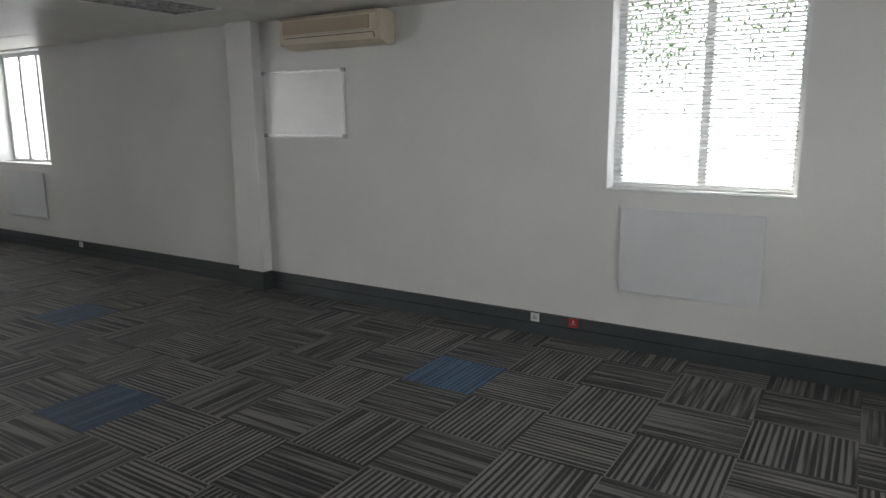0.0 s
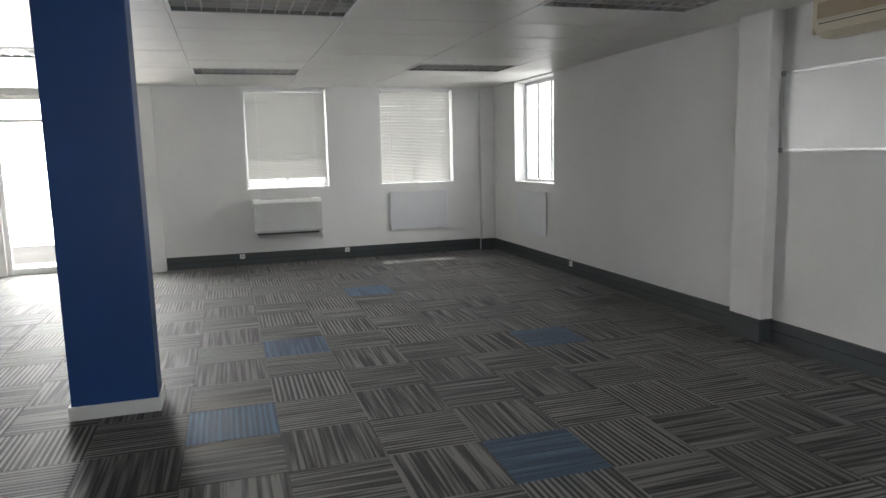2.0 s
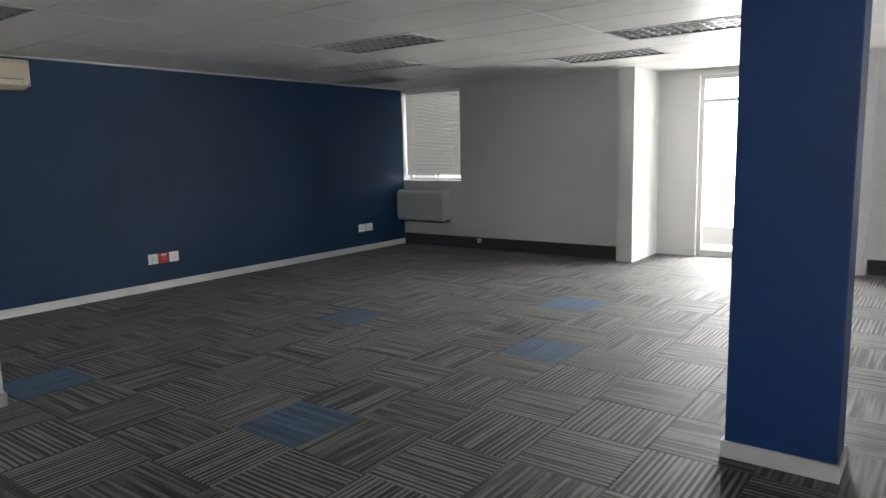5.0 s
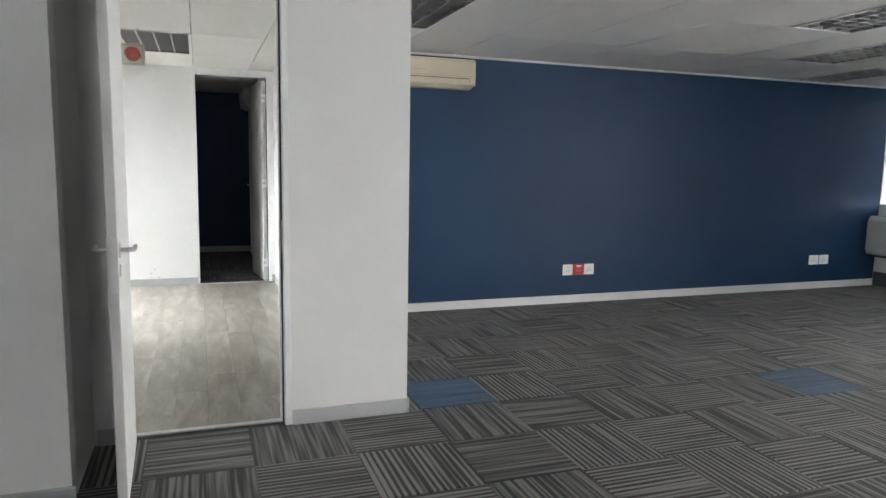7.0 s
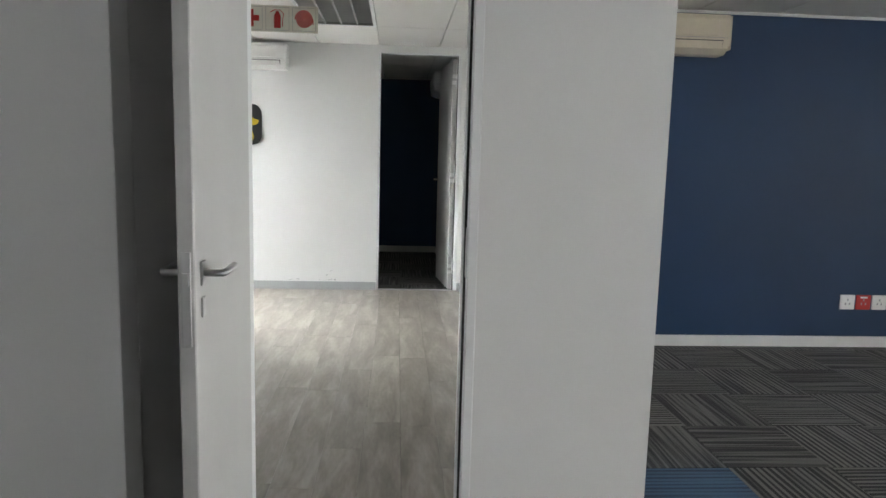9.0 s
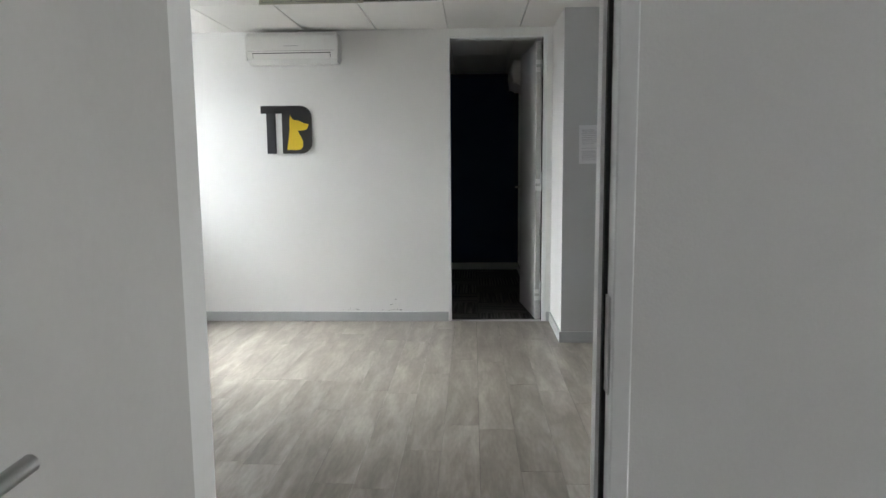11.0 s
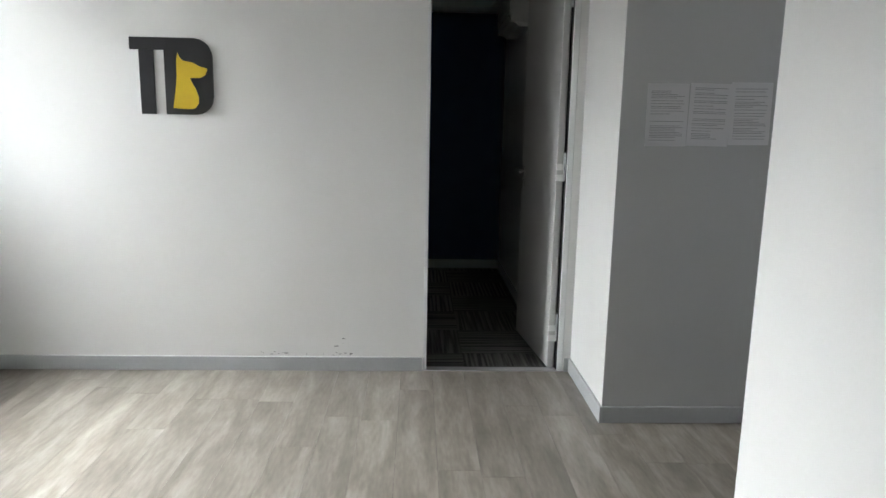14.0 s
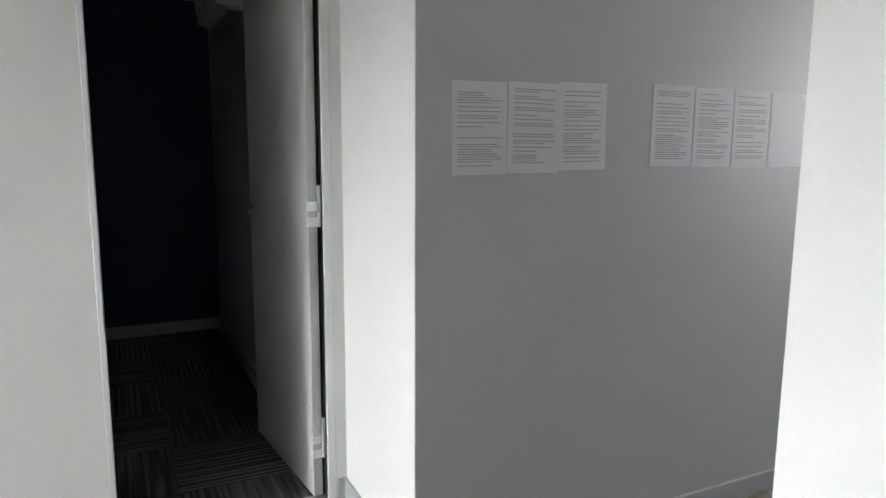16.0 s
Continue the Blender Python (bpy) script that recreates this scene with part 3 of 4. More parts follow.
def split_unit(label, at, turn, w, h, d, body, grille, louvre=True):
    """A wall air conditioner: local x along the wall, back at y = 0, room towards -y, top at z = 0."""
    e = thing("air_conditioner", label, "air conditioner", at=at, turn=turn)
    prof = [(0, 0), (-d * 0.88, 0), (-d, -h * 0.12), (-d * 1.0, -h * 0.62), (-d * 0.86, -h * 0.86), (-d * 0.55, -h), (0, -h)]
    prism("body", prof, 'x', -w / 2, w / 2, body, e, bevel=0.006)
    boxes("front_grille", [(-w / 2 + 0.04, w / 2 - 0.09, -d - 0.005, -d + 0.01, -h * 0.56, -h * 0.16)], grille, e, bevel=0.003, segments=1)
    prism("outlet_slot", [(-d * 0.985, -h * 0.66), (-d * 0.90, -h * 0.825), (-d * 0.88, -h * 0.80), (-d * 0.96, -h * 0.655)], 'x', -w / 2 + 0.05, w / 2 - 0.05, ACD, e)
    prism("flap", [(-d * 1.005, -h * 0.69), (-d * 0.915, -h * 0.86), (-d * 0.90, -h * 0.85), (-d * 0.99, -h * 0.685)], 'x', -w / 2 + 0.055, w / 2 - 0.055, body, e)
    for x_ in (-w / 2 - 0.012, w / 2 - 0.003):
        boxes("end_cap", [(x_, x_ + 0.015, -d * 0.93, -0.005, -h * 0.9, -0.01)], body, e, bevel=0.005)
    boxes("seam", [(-w / 2 + 0.02, w / 2 - 0.02, -d - 0.0015, -d + 0.004, -h * 0.605, -h * 0.595), (-w / 2 + 0.03, w / 2 - 0.03, -d * 0.93, -d * 0.92 + 0.01, -h * 0.085, -h * 0.07)], INK, e)
    boxes("badge", [(-0.06, 0.06, -d - 0.0065, -d - 0.004, -h * 0.45, -h * 0.435)], INK, e)
    return e


split_unit("aged cream wall air conditioner above the whiteboard", (EAST, 4.47, 2.475), -90, 1.06, 0.26, 0.21, CREAM, CREAMD)
split_unit("aged cream wall air conditioner high on the blue wall", (BLUE, 4.72, 2.44), 90, 1.10, 0.27, 0.20, CREAM, CREAM)
split_unit("white wall air conditioner above the reception sign", (RX, 1.463, 2.46), 90, 0.75, 0.245, 0.17, ACW, ACW)
split_unit("white wall air conditioner in the unlit room", (-11.0, 3.54, 2.44), 0, 0.80, 0.26, 0.17, ACW, ACW)


def floor_unit(label, at, w, h, d):
    e = thing("fan_coil_unit", label, "heater", "fan coil units", at=at)
    prism("casing", [(0, 0.03), (-d + 0.02, 0.0), (-d, 0.03), (-d, h - 0.05), (-d + 0.04, h), (0, h)], 'x', -w / 2, w / 2, UNIT, e, bevel=0.008)
    boxes("top_grille", [(-w / 2 + 0.10 + k * (w - 0.2) / 4, -w / 2 + 0.08 + (k + 1) * (w - 0.2) / 4, -d + 0.05, -0.05, h - 0.004, h + 0.003) for k in range(4)], ACD, e)
    boxes("side_panel", [(-w / 2 - 0.004, -w / 2 + 0.09, -d - 0.003, -0.01, 0.05, h - 0.06), (w / 2 - 0.09, w / 2 + 0.004, -d - 0.003, -0.01, 0.05, h - 0.06)], UNIT, e, bevel=0.005)
    boxes("base_tray", [(-w / 2 + 0.04, w / 2 - 0.04, -d + 0.03, -0.002, -0.025, 0.02)], ACD, e)
    rod("pipe", [(w / 2 - 0.03, -0.02, 0.0), (w / 2 + 0.02, -0.02, -0.05), (w / 2 + 0.03, -0.015, -0.12)], 0.009, UNIT, e)
    return e


floor_unit("pale grey wall-hung fan coil unit under the window", (1.10, NORTH, 0.46), 0.94, 0.47, 0.22)
floor_unit("pale grey fan coil unit in the corner by the blue wall", (-6.58, NORTH_L, 0.42), 0.90, 0.48, 0.26)


def wall_panel(axis, face, a, b, z0, z1):
    e = thing("access_panel", "flush pale panel fixed to the wall under a window", "panel", "panels under windows",
              at=(face, (a + b) / 2, z0) if axis == 'x' else ((a + b) / 2, face, z0), turn=-90 if axis == 'x' else 0)
    w = b - a
    boxes("sheet", [(-w / 2, w / 2, -0.032, -0.012, 0, z1 - z0)], PANEL, e, bevel=0.003, segments=1)
    boxes("batten", [(-w / 2 + 0.03, w / 2 - 0.03, -0.0121, 0, 0.03, z1 - z0 - 0.03)], SKIRT, e)


wall_panel('x', EAST, 1.10, 2.02, 0.43, 1.02)
wall_panel('x', EAST, 9.37, 10.27, 0.40, 0.98)
wall_panel('y', NORTH, 2.62, 3.52, 0.38, 0.96)


def plate(e, x0, x1, z0, z1, mat, name):
    boxes(name, [(x0, x1, -0.011, 0, z0, z1)], mat, e, bevel=0.003, segments=1)


def socket_row(label, at, turn, kinds, w=0.115, h=0.115):
    e = thing("wall_socket", label, "socket", at=at, turn=turn)
    n_ = len(kinds)
    for k, c in enumerate(kinds):
        x0 = (k - n_ / 2) * (w + 0.012)
        plate(e, x0, x0 + w, 0, h, RED if c == 'r' else SOCKW, "plate")
        if c == 'r':
            boxes("label_strip", [(x0 + 0.03, x0 + w - 0.03, -0.0135, -0.0105, h - 0.025, h - 0.012)], SOCKW, e)
        boxes("socket_hole", [(x0 + w * p - 0.005, x0 + w * p + 0.005, -0.0125, -0.0105, h * q - 0.008, h * q + 0.008) for p, q in ((0.36, 0.4), (0.64, 0.4), (0.5, 0.66))], INK, e)
    return e


socket_row("white and red double socket plates on the blue wall", (BLUE, 6.60, 0.30), 90, "wrw", w=0.118)
socket_row("white double socket plate on the blue wall", (BLUE, 10.0, 0.30), 90, "ww", w=0.15)
socket_row("white and red socket plates low on the white wall", (-6.95, RN, 0.215), 0, "wrw", w=0.125, h=0.12)
for y in (2.56, 8.6):
    s = socket_row("small white socket in the dark skirting", (EAST - 0.022, y + 0.08, 0.105), -90, "w", w=0.07, h=0.065)
socket_row("small red socket in the dark skirting", (EAST - 0.022, 2.33, 0.105), -90, "r", w=0.07, h=0.065)
for x in (0.45, 1.95):
    socket_row("small white socket in the dark skirting", (x, NORTH - 0.022, 0.10), 0, "w", w=0.07, h=0.065)
socket_row("small socket box in the dark skirting", (-5.6, NORTH_L - 0.022, 0.10), 0, "w", w=0.07, h=0.065)


def troffer():
    e = thing("ceiling_light", "unlit recessed fluorescent light with a silver louvre", "ceiling light", "recessed ceiling lights", at=(0, 0, CEIL))
    boxes("tray", [(-0.595, 0.595, -0.295, 0.295, 0.075, 0.082), (-0.598, -0.590, -0.295, 0.295, 0.0, 0.075), (0.590, 0.598, -0.295, 0.295, 0, 0.075),
                   (-0.59, 0.59, -0.298, -0.290, 0, 0.075), (-0.59, 0.59, 0.290, 0.298, 0, 0.075)], TROF, e)
    boxes("rim", [(-0.598, 0.598, -0.298, -0.272, -0.006, 0.0), (-0.598, 0.598, 0.272, 0.298, -0.006, 0), (-0.598, -0.572, -0.272, 0.272, -0.006, 0), (0.572, 0.598, -0.272, 0.272, -0.006, 0)], FRAMEW, e, bevel=0.001, segments=1)
    bl = [(-0.572 + k * 1.144 / 12 - 0.002, -0.572 + k * 1.144 / 12 + 0.002, -0.272, 0.272, 0.0, 0.045) for k in range(1, 12)]
    bl += [(-0.572, 0.572, y - 0.006, y + 0.006, 0.0, 0.046) for y in (-0.136, 0.0, 0.136)]
    boxes("louvre", bl, DIFF, e)
    for y in (-0.2, -0.068, 0.068, 0.2):
        rod("tube", [(-0.56, y, 0.058), (0.56, y, 0.058)], 0.012, TUBE, e)
    return e


first = None
for i, j in LIGHTS:
    m = pose(i * 1.2 + 0.6, 0.3 + j * 0.6 + 0.3, CEIL)
    if first is None:
        first = troffer()
        first.matrix_world = m
    else:
        copy_thing(first, m)
copy_thing(first, pose(-7.6, 2.45, CEIL))


def lever(parent, x, z, side, flip=1, y0=0.0):
    y1 = y0 + side * 0.05
    boxes("escutcheon", [(x - 0.02, x + 0.02, min(y0, y0 + side * 0.006), max(y0, y0 + side * 0.006), z - 0.03, z + 0.03), (x - 0.017, x + 0.017, min(y0, y0 + side * 0.006), max(y0, y0 + side * 0.006), z - 0.11, z - 0.06)], STEEL, parent, bevel=0.004)
    rod("handle", [(x, y0, z), (x, y1, z), (x + flip * 0.02, y1 + side * 0.005, z), (x + flip * 0.12, y1 + side * 0.005, z)], 0.0095, STEEL, parent)


def leaf(label, at, turn, w, h, lever_z, name="door_leaf"):
    """A flush door leaf from its hinge along local x."""
    e = thing(name, label, "door", at=at, turn=turn)
    boxes("panel", [(0.0, w, -0.02, 0.02, 0.012, h)], DOOR, e, bevel=0.003, segments=1)
    for s in (-1, 1):
        lever(e, w - 0.065, lever_z, s, -1, s * 0.0205)
    boxes("lock_plate", [(w - 0.001, w + 0.003, -0.011, 0.011, lever_z - 0.17, lever_z + 0.06)], STEEL, e, bevel=0.001, segments=1)
    boxes("latch", [(w + 0.002, w + 0.012, -0.007, 0.007, lever_z - 0.02, lever_z + 0.01)], STEEL, e)
    for z in (0.25, 1.2, 2.1):
        boxes("hinge", [(-0.012, 0.03, -0.026, -0.018, z, z + 0.10), (-0.016, -0.004, -0.03, -0.016, z - 0.003, z + 0.103)], ALU, e, bevel=0.002, segments=1)
    return e


# office door
fr = structure(new("door_2"), "pale slim door frame with a black seal", "door frame")
boxes("jamb", [(PX - 0.105, PX + 0.006, 3.200, 3.235, 0, 2.43), (PX - 0.105, PX + 0.006, 2.40, 2.43, 0, 2.43), (PX - 0.105, PX + 0.006, 2.43, 3.200, 2.40, 2.43)], FRAMEW, fr, bevel=0.003, segments=1)
boxes("seal", [(PX - 0.060, PX - 0.045, 3.192, 3.201, 0, 2.40)], SEAL, fr)
boxes("stop", [(PX - 0.10, PX - 0.06, 3.185, 3.201, 0, 2.40)], FRAMEW, fr)
boxes("strike_plate", [(PX - 0.044, PX - 0.012, 3.196, 3.201, 0.96, 1.14)], STEEL, fr, bevel=0.001, segments=1)
boxes("threshold", [(PX - 0.10, PX - 0.06, 2.43, 3.185, -0.002, 0.006)], ALU, fr)
leaf("pale grey flush office door standing open, steel lever handles", (PX + 0.03, 2.425, 0), 2.0, 0.73, 2.39, 1.09)

# inner door, ajar into the unlit room
fr = structure(new("door_3"), "white painted frame of the inner door", "door frame")
boxes("jamb", [(RX - 0.105, RX + 0.004, 2.745, 2.765, 0, 2.44), (RX - 0.105, RX + 0.004, 3.550, 3.585, 0, 2.44), (RX - 0.105, RX + 0.004, 2.765, 3.550, 2.42, 2.44)], FRAMEW, fr, bevel=0.003, segments=1)
boxes("seal", [(RX - 0.07, RX - 0.012, 3.5455, 3.551, 0, 2.42)], SEAL, fr)
boxes("threshold", [(RX - 0.05, RX + 0.005, 2.765, 3.550, -0.002, 0.006)], ALU, fr)
lf = leaf("grey flush inner door standing open into a dark room", (RX - 0.03, 3.516, 0), 186, 0.77, 2.39, 1.15)
for z in (0.23, 1.19, 2.19):
    boxes("hinge", [(-0.008, -0.001, -0.018, 0.024, z - 0.05, z - 0.012), (-0.008, -0.001, -0.018, 0.024, z + 0.012, z + 0.05), (-0.012, -0.002, -0.03, -0.018, z - 0.052, z + 0.052)], SOCKW, lf, bevel=0.002, segments=1)

# reception sign: plain shapes
sg = thing("wall_sign", "black and yellow cut-out emblem fixed to the white wall", "sign", at=(RX, 1.36, 1.475))
boxes("black_bar", [(0, 0.012, -0.222, -0.026, 0.342, 0.407), (0, 0.012, -0.175, -0.096, 0, 0.343)], BLACK, sg, bevel=0.002, segments=1)
out = [(-0.040, 0.0), (0.120, 0.0)] + [(0.120 + 0.098 * math.sin(a_), 0.098 - 0.098 * math.cos(a_)) for a_ in (0.3, 0.6, 0.9, 1.2, 1.57)]
out += [(0.120 + 0.098 * math.cos(a_), 0.309 + 0.098 * math.sin(a_)) for a_ in (0.0, 0.3, 0.6, 0.9, 1.2, 1.57)] + [(-0.027, 0.407), (-0.027, 0.343), (-0.040, 0.343)]
prism("black_plate", out, 'x', 0.0, 0.012, BLACK, sg)
yl = [(0.000, 0.034), (0.085, 0.030), (0.118, 0.035), (0.138, 0.062), (0.139, 0.095), (0.124, 0.140), (0.106, 0.172), (0.096, 0.196), (0.150, 0.197), (0.178, 0.212), (0.191, 0.240), (0.188, 0.249),
      (0.150, 0.258), (0.118, 0.276), (0.090, 0.283), (0.062, 0.287), (0.046, 0.302), (0.035, 0.327), (0.028, 0.290), (0.026, 0.200), (0.014, 0.110)]
prism("yellow_plate", yl, 'x', 0.012, 0.018, YELLOW, sg)

# hanging safety sign
hs = thing("hanging_sign", "cream hanging sign strip with three red fire symbols", "sign", at=(-6.9, 2.127, 2.20))
boxes("panel", [(-0.004, 0.004, -0.27, 0.27, 0, 0.172)], SIGNW, hs, bevel=0.001, segments=1)
for k in range(3):
    c = -0.177 + 0.177 * k
    boxes("border", [(0.003, 0.0048, c - 0.078, c + 0.078, 0.0105, 0.0125), (0.003, 0.0048, c - 0.078, c + 0.078, 0.1595, 0.1615),
                     (0.003, 0.0048, c - 0.078, c - 0.076, 0.0125, 0.1595), (0.003, 0.0048, c + 0.076, c + 0.078, 0.0125, 0.1595)], INK, hs)
# coiled hose: a spiral ribbon
bm = bmesh.new()
pv = None
for k in range(109):
    an = k * math.pi / 12
    r = 0.007 + 0.0515 * k / 108
    pr = [bm.verts.new((0.0055, 0.177 + q * math.cos(an), 0.087 + q * math.sin(an))) for q in (r - 0.0042, r + 0.0042)]
    if pv:
        bm.faces.new((pv[0], pv[1], pr[1], pr[0]))
    pv = pr
finish(bm, "hose_coil", RED, hs)
boxes("hose_nozzle", [(0.004, 0.0055, 0.233, 0.239, 0.055, 0.09)], RED, hs)
prism("extinguisher_body", [(-0.022, 0.025), (0.022, 0.025), (0.022, 0.105), (0.012, 0.125), (0.008, 0.135), (-0.008, 0.135), (-0.012, 0.125), (-0.022, 0.105)], 'x', 0.004, 0.0055, RED, hs)
rod("extinguisher_hose", [(0.005, -0.045, 0.128), (0.005, -0.02, 0.142), (0.005, 0.02, 0.142), (0.005, 0.042, 0.12), (0.005, 0.036, 0.085), (0.005, 0.034, 0.035)], 0.0028, RED, hs)
boxes("cross", [(0.004, 0.0055, -0.235, -0.12, 0.068, 0.105), (0.004, 0.0055, -0.197, -0.157, 0.03, 0.068), (0.004, 0.0055, -0.197, -0.157, 0.105, 0.143)], RED, hs)
boxes("rod", [(-0.002, 0.002, y - 0.002, y + 0.002, 0.172, 0.301) for y in (-0.22, 0.22)], STEEL, hs)

# taped papers
def sheet(y, z, lines, seed):
    rr = random.Random(seed)
    e = thing("paper_sheet", "printed white paper sheet taped to the grey wall", "paper", "papers on the grey wall", at=(GX, y, z))
    e.matrix_world = pose(GX, y, z, rr.uniform(-0.8, 0.8))
    boxes("page", [(0.0, 0.0015, 0.0, 0.194, 0.0, 0.285)], PAPER, e)
    it, h = [], 0.262
    while h > 0.02 and lines:
        ln = rr.choice((0.155, 0.15, 0.14, 0.09, 0.12, 0.155))
        if rr.random() > 0.12:
            it.append((0.0016, 0.002, 0.02, 0.02 + ln, h, h + 0.0022))
        h -= rr.choice((0.0075, 0.0075, 0.013))
    if it:
        boxes("text_line", it, INK, e)
    return e


for k in range(3):
    sheet(3.75 + k * 0.196, 1.368 + 0.006 * k, True, k)
for k in range(3):
    sheet(4.535 + k * 0.2, 1.39 - 0.003 * k, True, 7 + k)
sheet(5.137, 1.384, False, 12)
tp = thing("tape_strip", "torn clear tape scraps on the grey wall", "tape", at=(GX, 4.40, 1.375))
for s_ in [(0, 0.0012, 0.0, 0.03, 0.03, 0.08), (0, 0.0012, 0.085, 0.115, 0.26, 0.31), (0, 0.0012, 0.085, 0.115, 0.0, 0.05), (0, 0.0012, 0.034, 0.084, 0.265, 0.31)]:
    boxes("scrap", [s_], SLEEVE, tp)

# handbag under the reception window
bg = thing("handbag", "brown leather handbag with a long strap on the floor", "bag", at=(-7.52, RS + 0.27, 0))
bm = bmesh.new()
rings = []
for z, w, d in ((0.0, 0.13, 0.075), (0.03, 0.145, 0.085), (0.12, 0.13, 0.075), (0.22, 0.10, 0.05), (0.28, 0.075, 0.03), (0.30, 0.06, 0.02)):
    rings.append([bm.verts.new((w * math.cos(k * math.pi / 10) * (1 + 0.06 * math.sin(3 * k + z * 40)), d * math.sin(k * math.pi / 10) - z * 0.22, z)) for k in range(20)])
for p, q in zip(rings, rings[1:]):
    for k in range(20):
        bm.faces.new((p[k], p[(k + 1) % 20], q[(k + 1) % 20], q[k]))
bm.faces.new(rings[0][::-1]), bm.faces.new(rings[-1])
finish(bm, "body", LEATHER, bg, smooth=True)
rod("carry_loop", [(-0.05 + 0.1 * k / 8, -0.055 - 0.02 * math.sin(k * math.pi / 8), 0.28 + 0.08 * math.sin(k * math.pi / 8)) for k in range(9)], 0.008, LEATHER, bg)
rod("strap", [(0.10, 0.06, 0.02), (0.18, 0.12, 0.01), (0.10, 0.19, 0.008), (-0.05, 0.17, 0.008), (-0.14, 0.20, 0.009), (-0.20, 0.24, 0.012), (-0.24, 0.22, 0.009)], 0.007, LEATHER, bg)
boxes("purse", [(-0.06, 0.05, -0.09, -0.07, 0.22, 0.345)], BLACK, bg, bevel=0.006)

# scuffs on the sign wall
sf = thing("wall_scuffs", "dark scratches low on the white wall", "scuff mark", at=(RX, 2.1, 0))
rs = random.Random(4)
it = [(0.0, 0.0012, y, y + rs.uniform(0.003, 0.018), z, z + rs.uniform(0.0015, 0.005)) for y, z in [(rs.uniform(-0.35, 0.25), 0.09 + abs(rs.gauss(0, 0.012))) for _ in range(18)] + [(0.1 + rs.uniform(-0.04, 0.08), rs.uniform(0.10, 0.21)) for _ in range(4)]]
for s_ in it:
    boxes("scratch", [s_], SCUFF, sf)
stick = thing("wall_sticker", "small grey plate beside the reception window", "plate", at=(-7.75, RS, 1.48))
boxes("plate", [(-0.02, 0.02, 0, 0.006, 0, 0.04)], INK, stick, bevel=0.002, segments=1)

# stack of papers at the passage end
st = thing("paper_stack", "stacked pale folders seen at the passage end", "papers", at=(-9.2, 6.2, 0))
boxes("folder", [(-0.3, 0.3, -0.2 + 0.01 * (k % 3), 0.2, k * 0.05, k * 0.05 + 0.042) for k in range(8)], SOCKW, st, bevel=0.004, segments=1)

# tree beyond the east window
tr = thing("tree", "leafy green tree outside the east window", "tree", at=(EAST + 6.2, 6.6, -0.35))
bm = bmesh.new()
rg = [[bm.verts.new((0.14 * (1 - 0.2 * h) * math.cos(k * math.pi / 4), 0.14 * (1 - 0.2 * h) * math.sin(k * math.pi / 4) + 0.05 * h, h)) for k in range(8)] for h in (0, 1, 2, 3, 3.8)]
for p, q in zip(rg, rg[1:]):
    for k in range(8):
        bm.faces.new((p[k], p[(k + 1) % 8], q[(k + 1) % 8], q[k]))
finish(bm, "trunk", BARK, tr, smooth=True)
rt = random.Random(9)
for k in range(6):
    an = k * 1.05 + rt.uniform(-0.3, 0.3)
    rod("limb", [(0, 0.1, 2.6 + 0.15 * k), (0.8 * math.cos(an), 0.1 + 0.8 * math.sin(an), 3.3 + 0.1 * k), (1.7 * math.cos(an), 1.7 * math.sin(an), 3.7 + 0.25 * k)], 0.05, BARK, tr)
bm = bmesh.new()
cl = [(rt.gauss(0, 1.3), -2.6 + rt.gauss(0, 2.0), 3.75 + rt.gauss(0, 0.5)) for _ in range(70)]
for c in cl:
    for _ in range(45):
        p = Vector(c) + Vector((rt.gauss(0, 0.28), rt.gauss(0, 0.28), rt.gauss(0, 0.22)))
        q = Euler((rt.uniform(0, 6), rt.uniform(0, 6), rt.uniform(0, 6))).to_matrix()
        s = rt.uniform(0.05, 0.10)
        bm.faces.new([bm.verts.new(p + q @ Vector(v) * s) for v in ((-0.5, 0, 0), (0, -0.3, 0.05), (0.6, 0, 0), (0, 0.3, 0.05))])
tagged(finish(bm, "foliage", LEAF, tr), kind="stuff")

# ---- floor pieces ----
BLUE_CELLS = {(6, 5), (0, 10), (3, 8), (-10, 8), (-9, 13), (-6, 16), (-5, 13), (-6, 9), (3, 17), (1, 13), (5, 12)}
floor = structure(boxes("floor", [(BLUE, EAST, SOUTH, BACK + 0.06, -0.010, -0.004)], SEAL), "office floor of half-metre striped carpet tiles", "floor")
bm = bmesh.new()
add_box(bm, 0.0012, 0.4988, 0.0012, 0.4988, -0.004, 0.0)
bmesh.ops.bevel(bm, geom=[e_ for e_ in bm.edges if min(v.co.z for v in e_.verts) > -0.001], offset=0.002, segments=1, affect='EDGES')
grey_me = bpy.data.meshes.new("carpet_tile")
bm.to_mesh(grey_me)
bm.free()
blue_me = grey_me.copy()
grey_me.materials.append(CARPET)
blue_me.materials.append(CARPETB)
rest = bmesh.new()
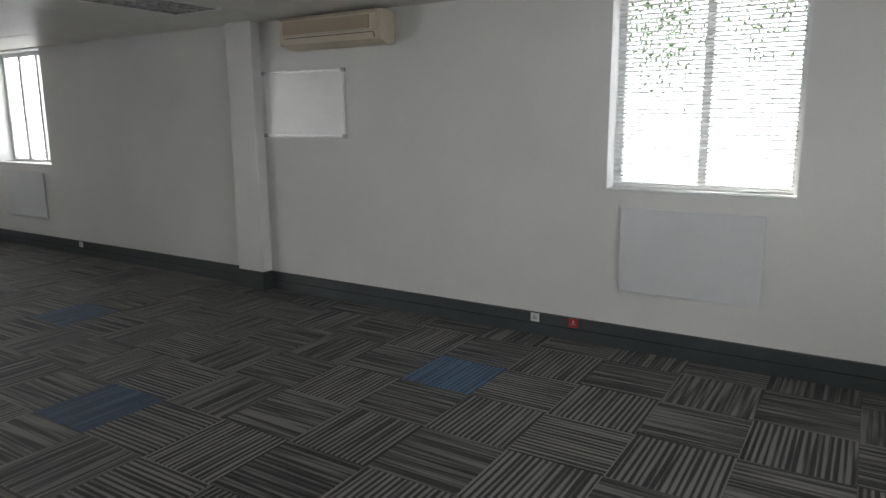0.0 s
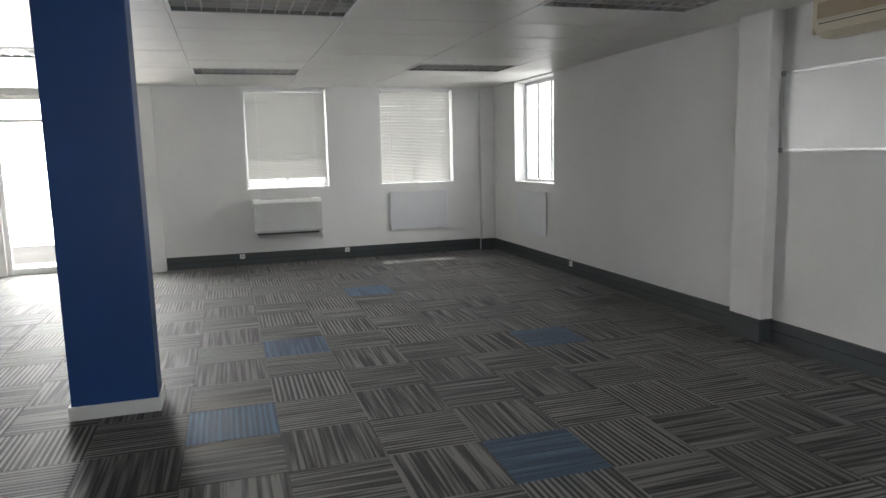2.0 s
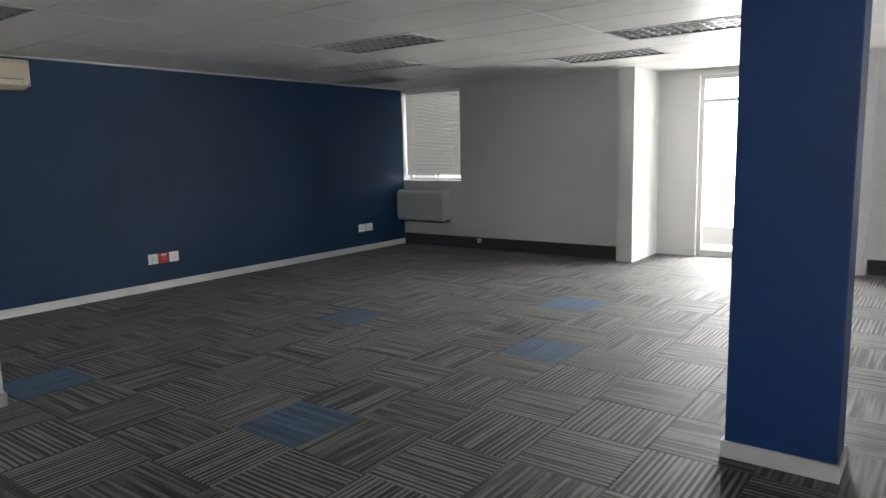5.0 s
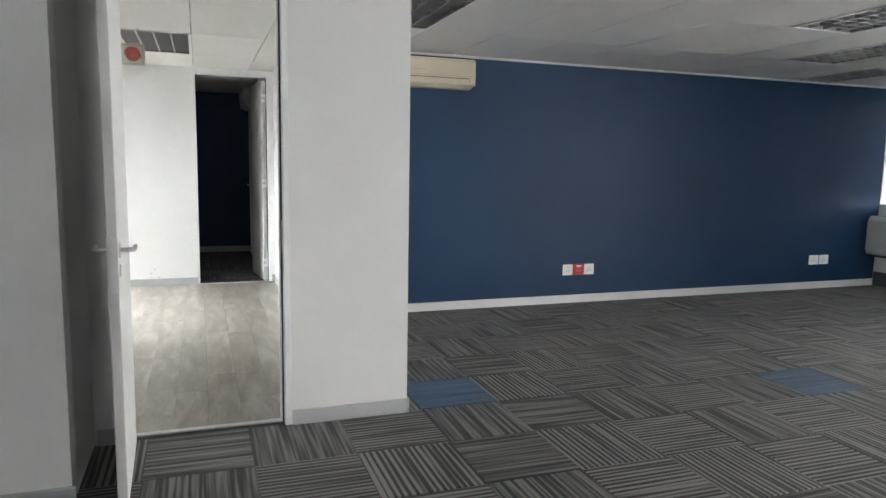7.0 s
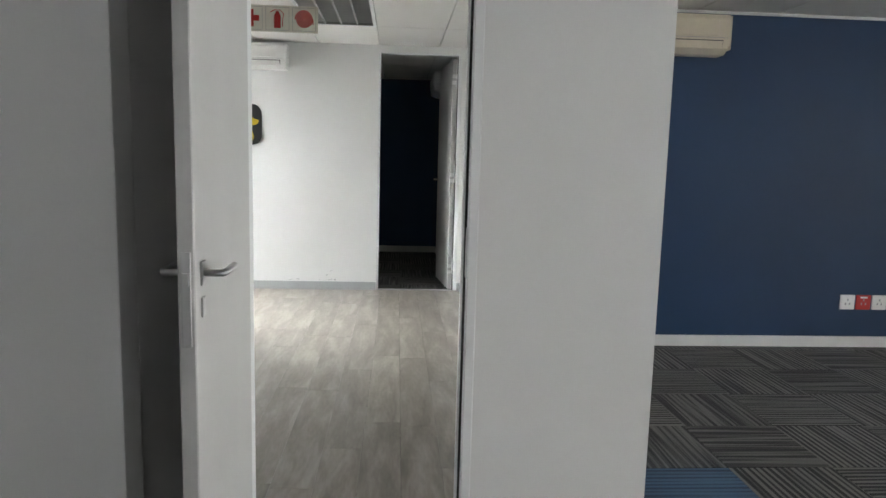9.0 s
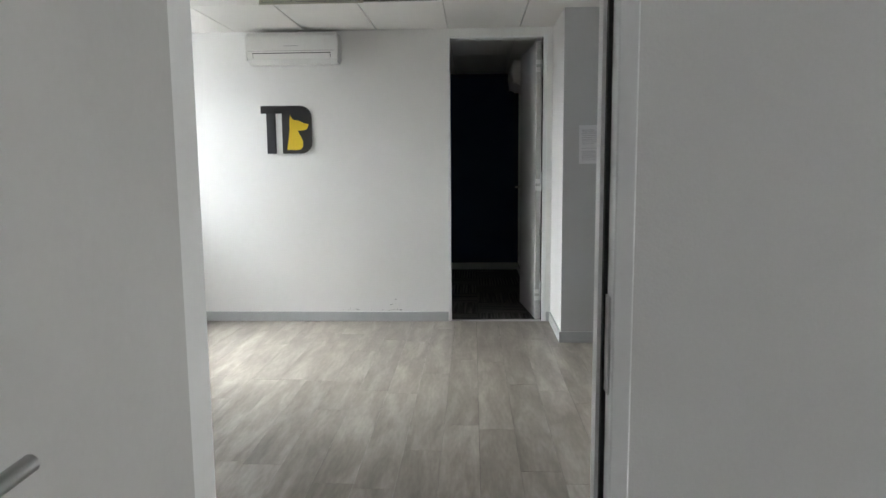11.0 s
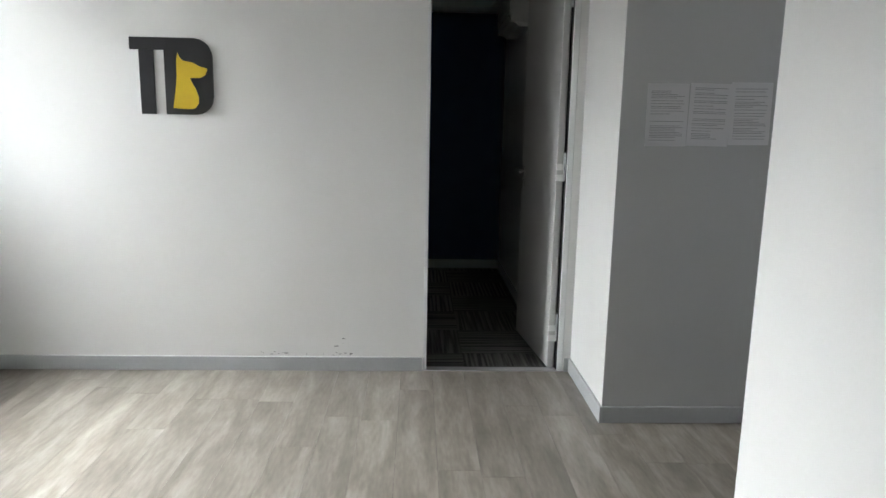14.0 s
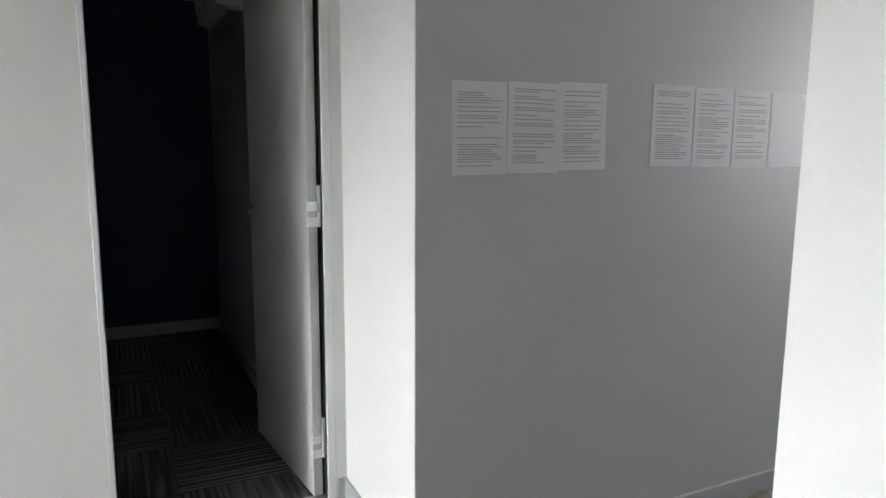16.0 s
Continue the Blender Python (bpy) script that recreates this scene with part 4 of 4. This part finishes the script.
for i in range(-15, 9):
    for j in range(-3, 24):
        x0, x1, y0, y1 = i * 0.5, i * 0.5 + 0.5, j * 0.5, j * 0.5 + 0.5
        if x0 < -4.6 and y1 < 3.6 or x1 < BLUE or y0 > BACK:
            continue
        if x0 < -4.6 and y0 < 3.9:
            y0 = 3.9
        whole = y0 != 3.9 and x0 >= BLUE and x1 <= EAST and not (i == -9 and j < 8) and y1 < BACK
        near = -11 <= i <= 7 and 3 <= j <= 18
        if (i, j) in BLUE_CELLS or (whole and near):
            o_ = new("carpet_tile", blue_me if (i, j) in BLUE_CELLS else grey_me)
            o_.parent = floor
            o_.matrix_local = pose(x0, y0, random.uniform(-0.0006, 0.0006))
        else:
            add_box(rest, max(x0, BLUE) + 0.001, min(x1, EAST) - 0.001, y0 + 0.001, min(y1, BACK + 0.05) - 0.001, -0.004, 0)
r_ = finish(rest, "carpet_edge_tiles", CARPET, floor)
tagged(r_, "striped grey carpet tiles along the room's edges", kind="stuff")
structure(boxes("floor_dark_room", [(-12.2, RX - 0.05, RS, 7.2, -0.01, -0.001)], CARPET), "striped carpet of the unlit room", "floor")

rec = structure(boxes("floor_reception", [(RX - 0.05, PX - 0.06, RS, RN + 3.5, -0.010, -0.0045)], SEAL), "reception floor of grey-brown wood-look planks", "floor")
rp = random.Random(2)
PL = {}
y = RS
row = 0
while y < 7.1:
    x = RX - 0.05 - rp.uniform(0, 1.2)
    y1 = min(y + 0.184, 7.2)
    end = PX - 0.06 if y < RN - 0.005 else PASS
    while x < end:
        a0, a1 = max(x, RX - 0.05), min(x + 1.22, end)
        if a1 - a0 > 0.02:
            key = (round(a1 - a0, 2), round(y1 - y, 3))
            if key not in PL:
                bm = bmesh.new()
                add_box(bm, 0.0006, a1 - a0 - 0.0006, 0.0006, y1 - y - 0.0006, -0.004, 0)
                PL[key] = bpy.data.meshes.new("plank")
                bm.to_mesh(PL[key])
                bm.free()
                PL[key].materials.append(VINYL)
            o_ = new("plank", PL[key])
            o_.parent = rec
            o_.matrix_local = pose(a0, y, 0)
        x += 1.22
    y = y1
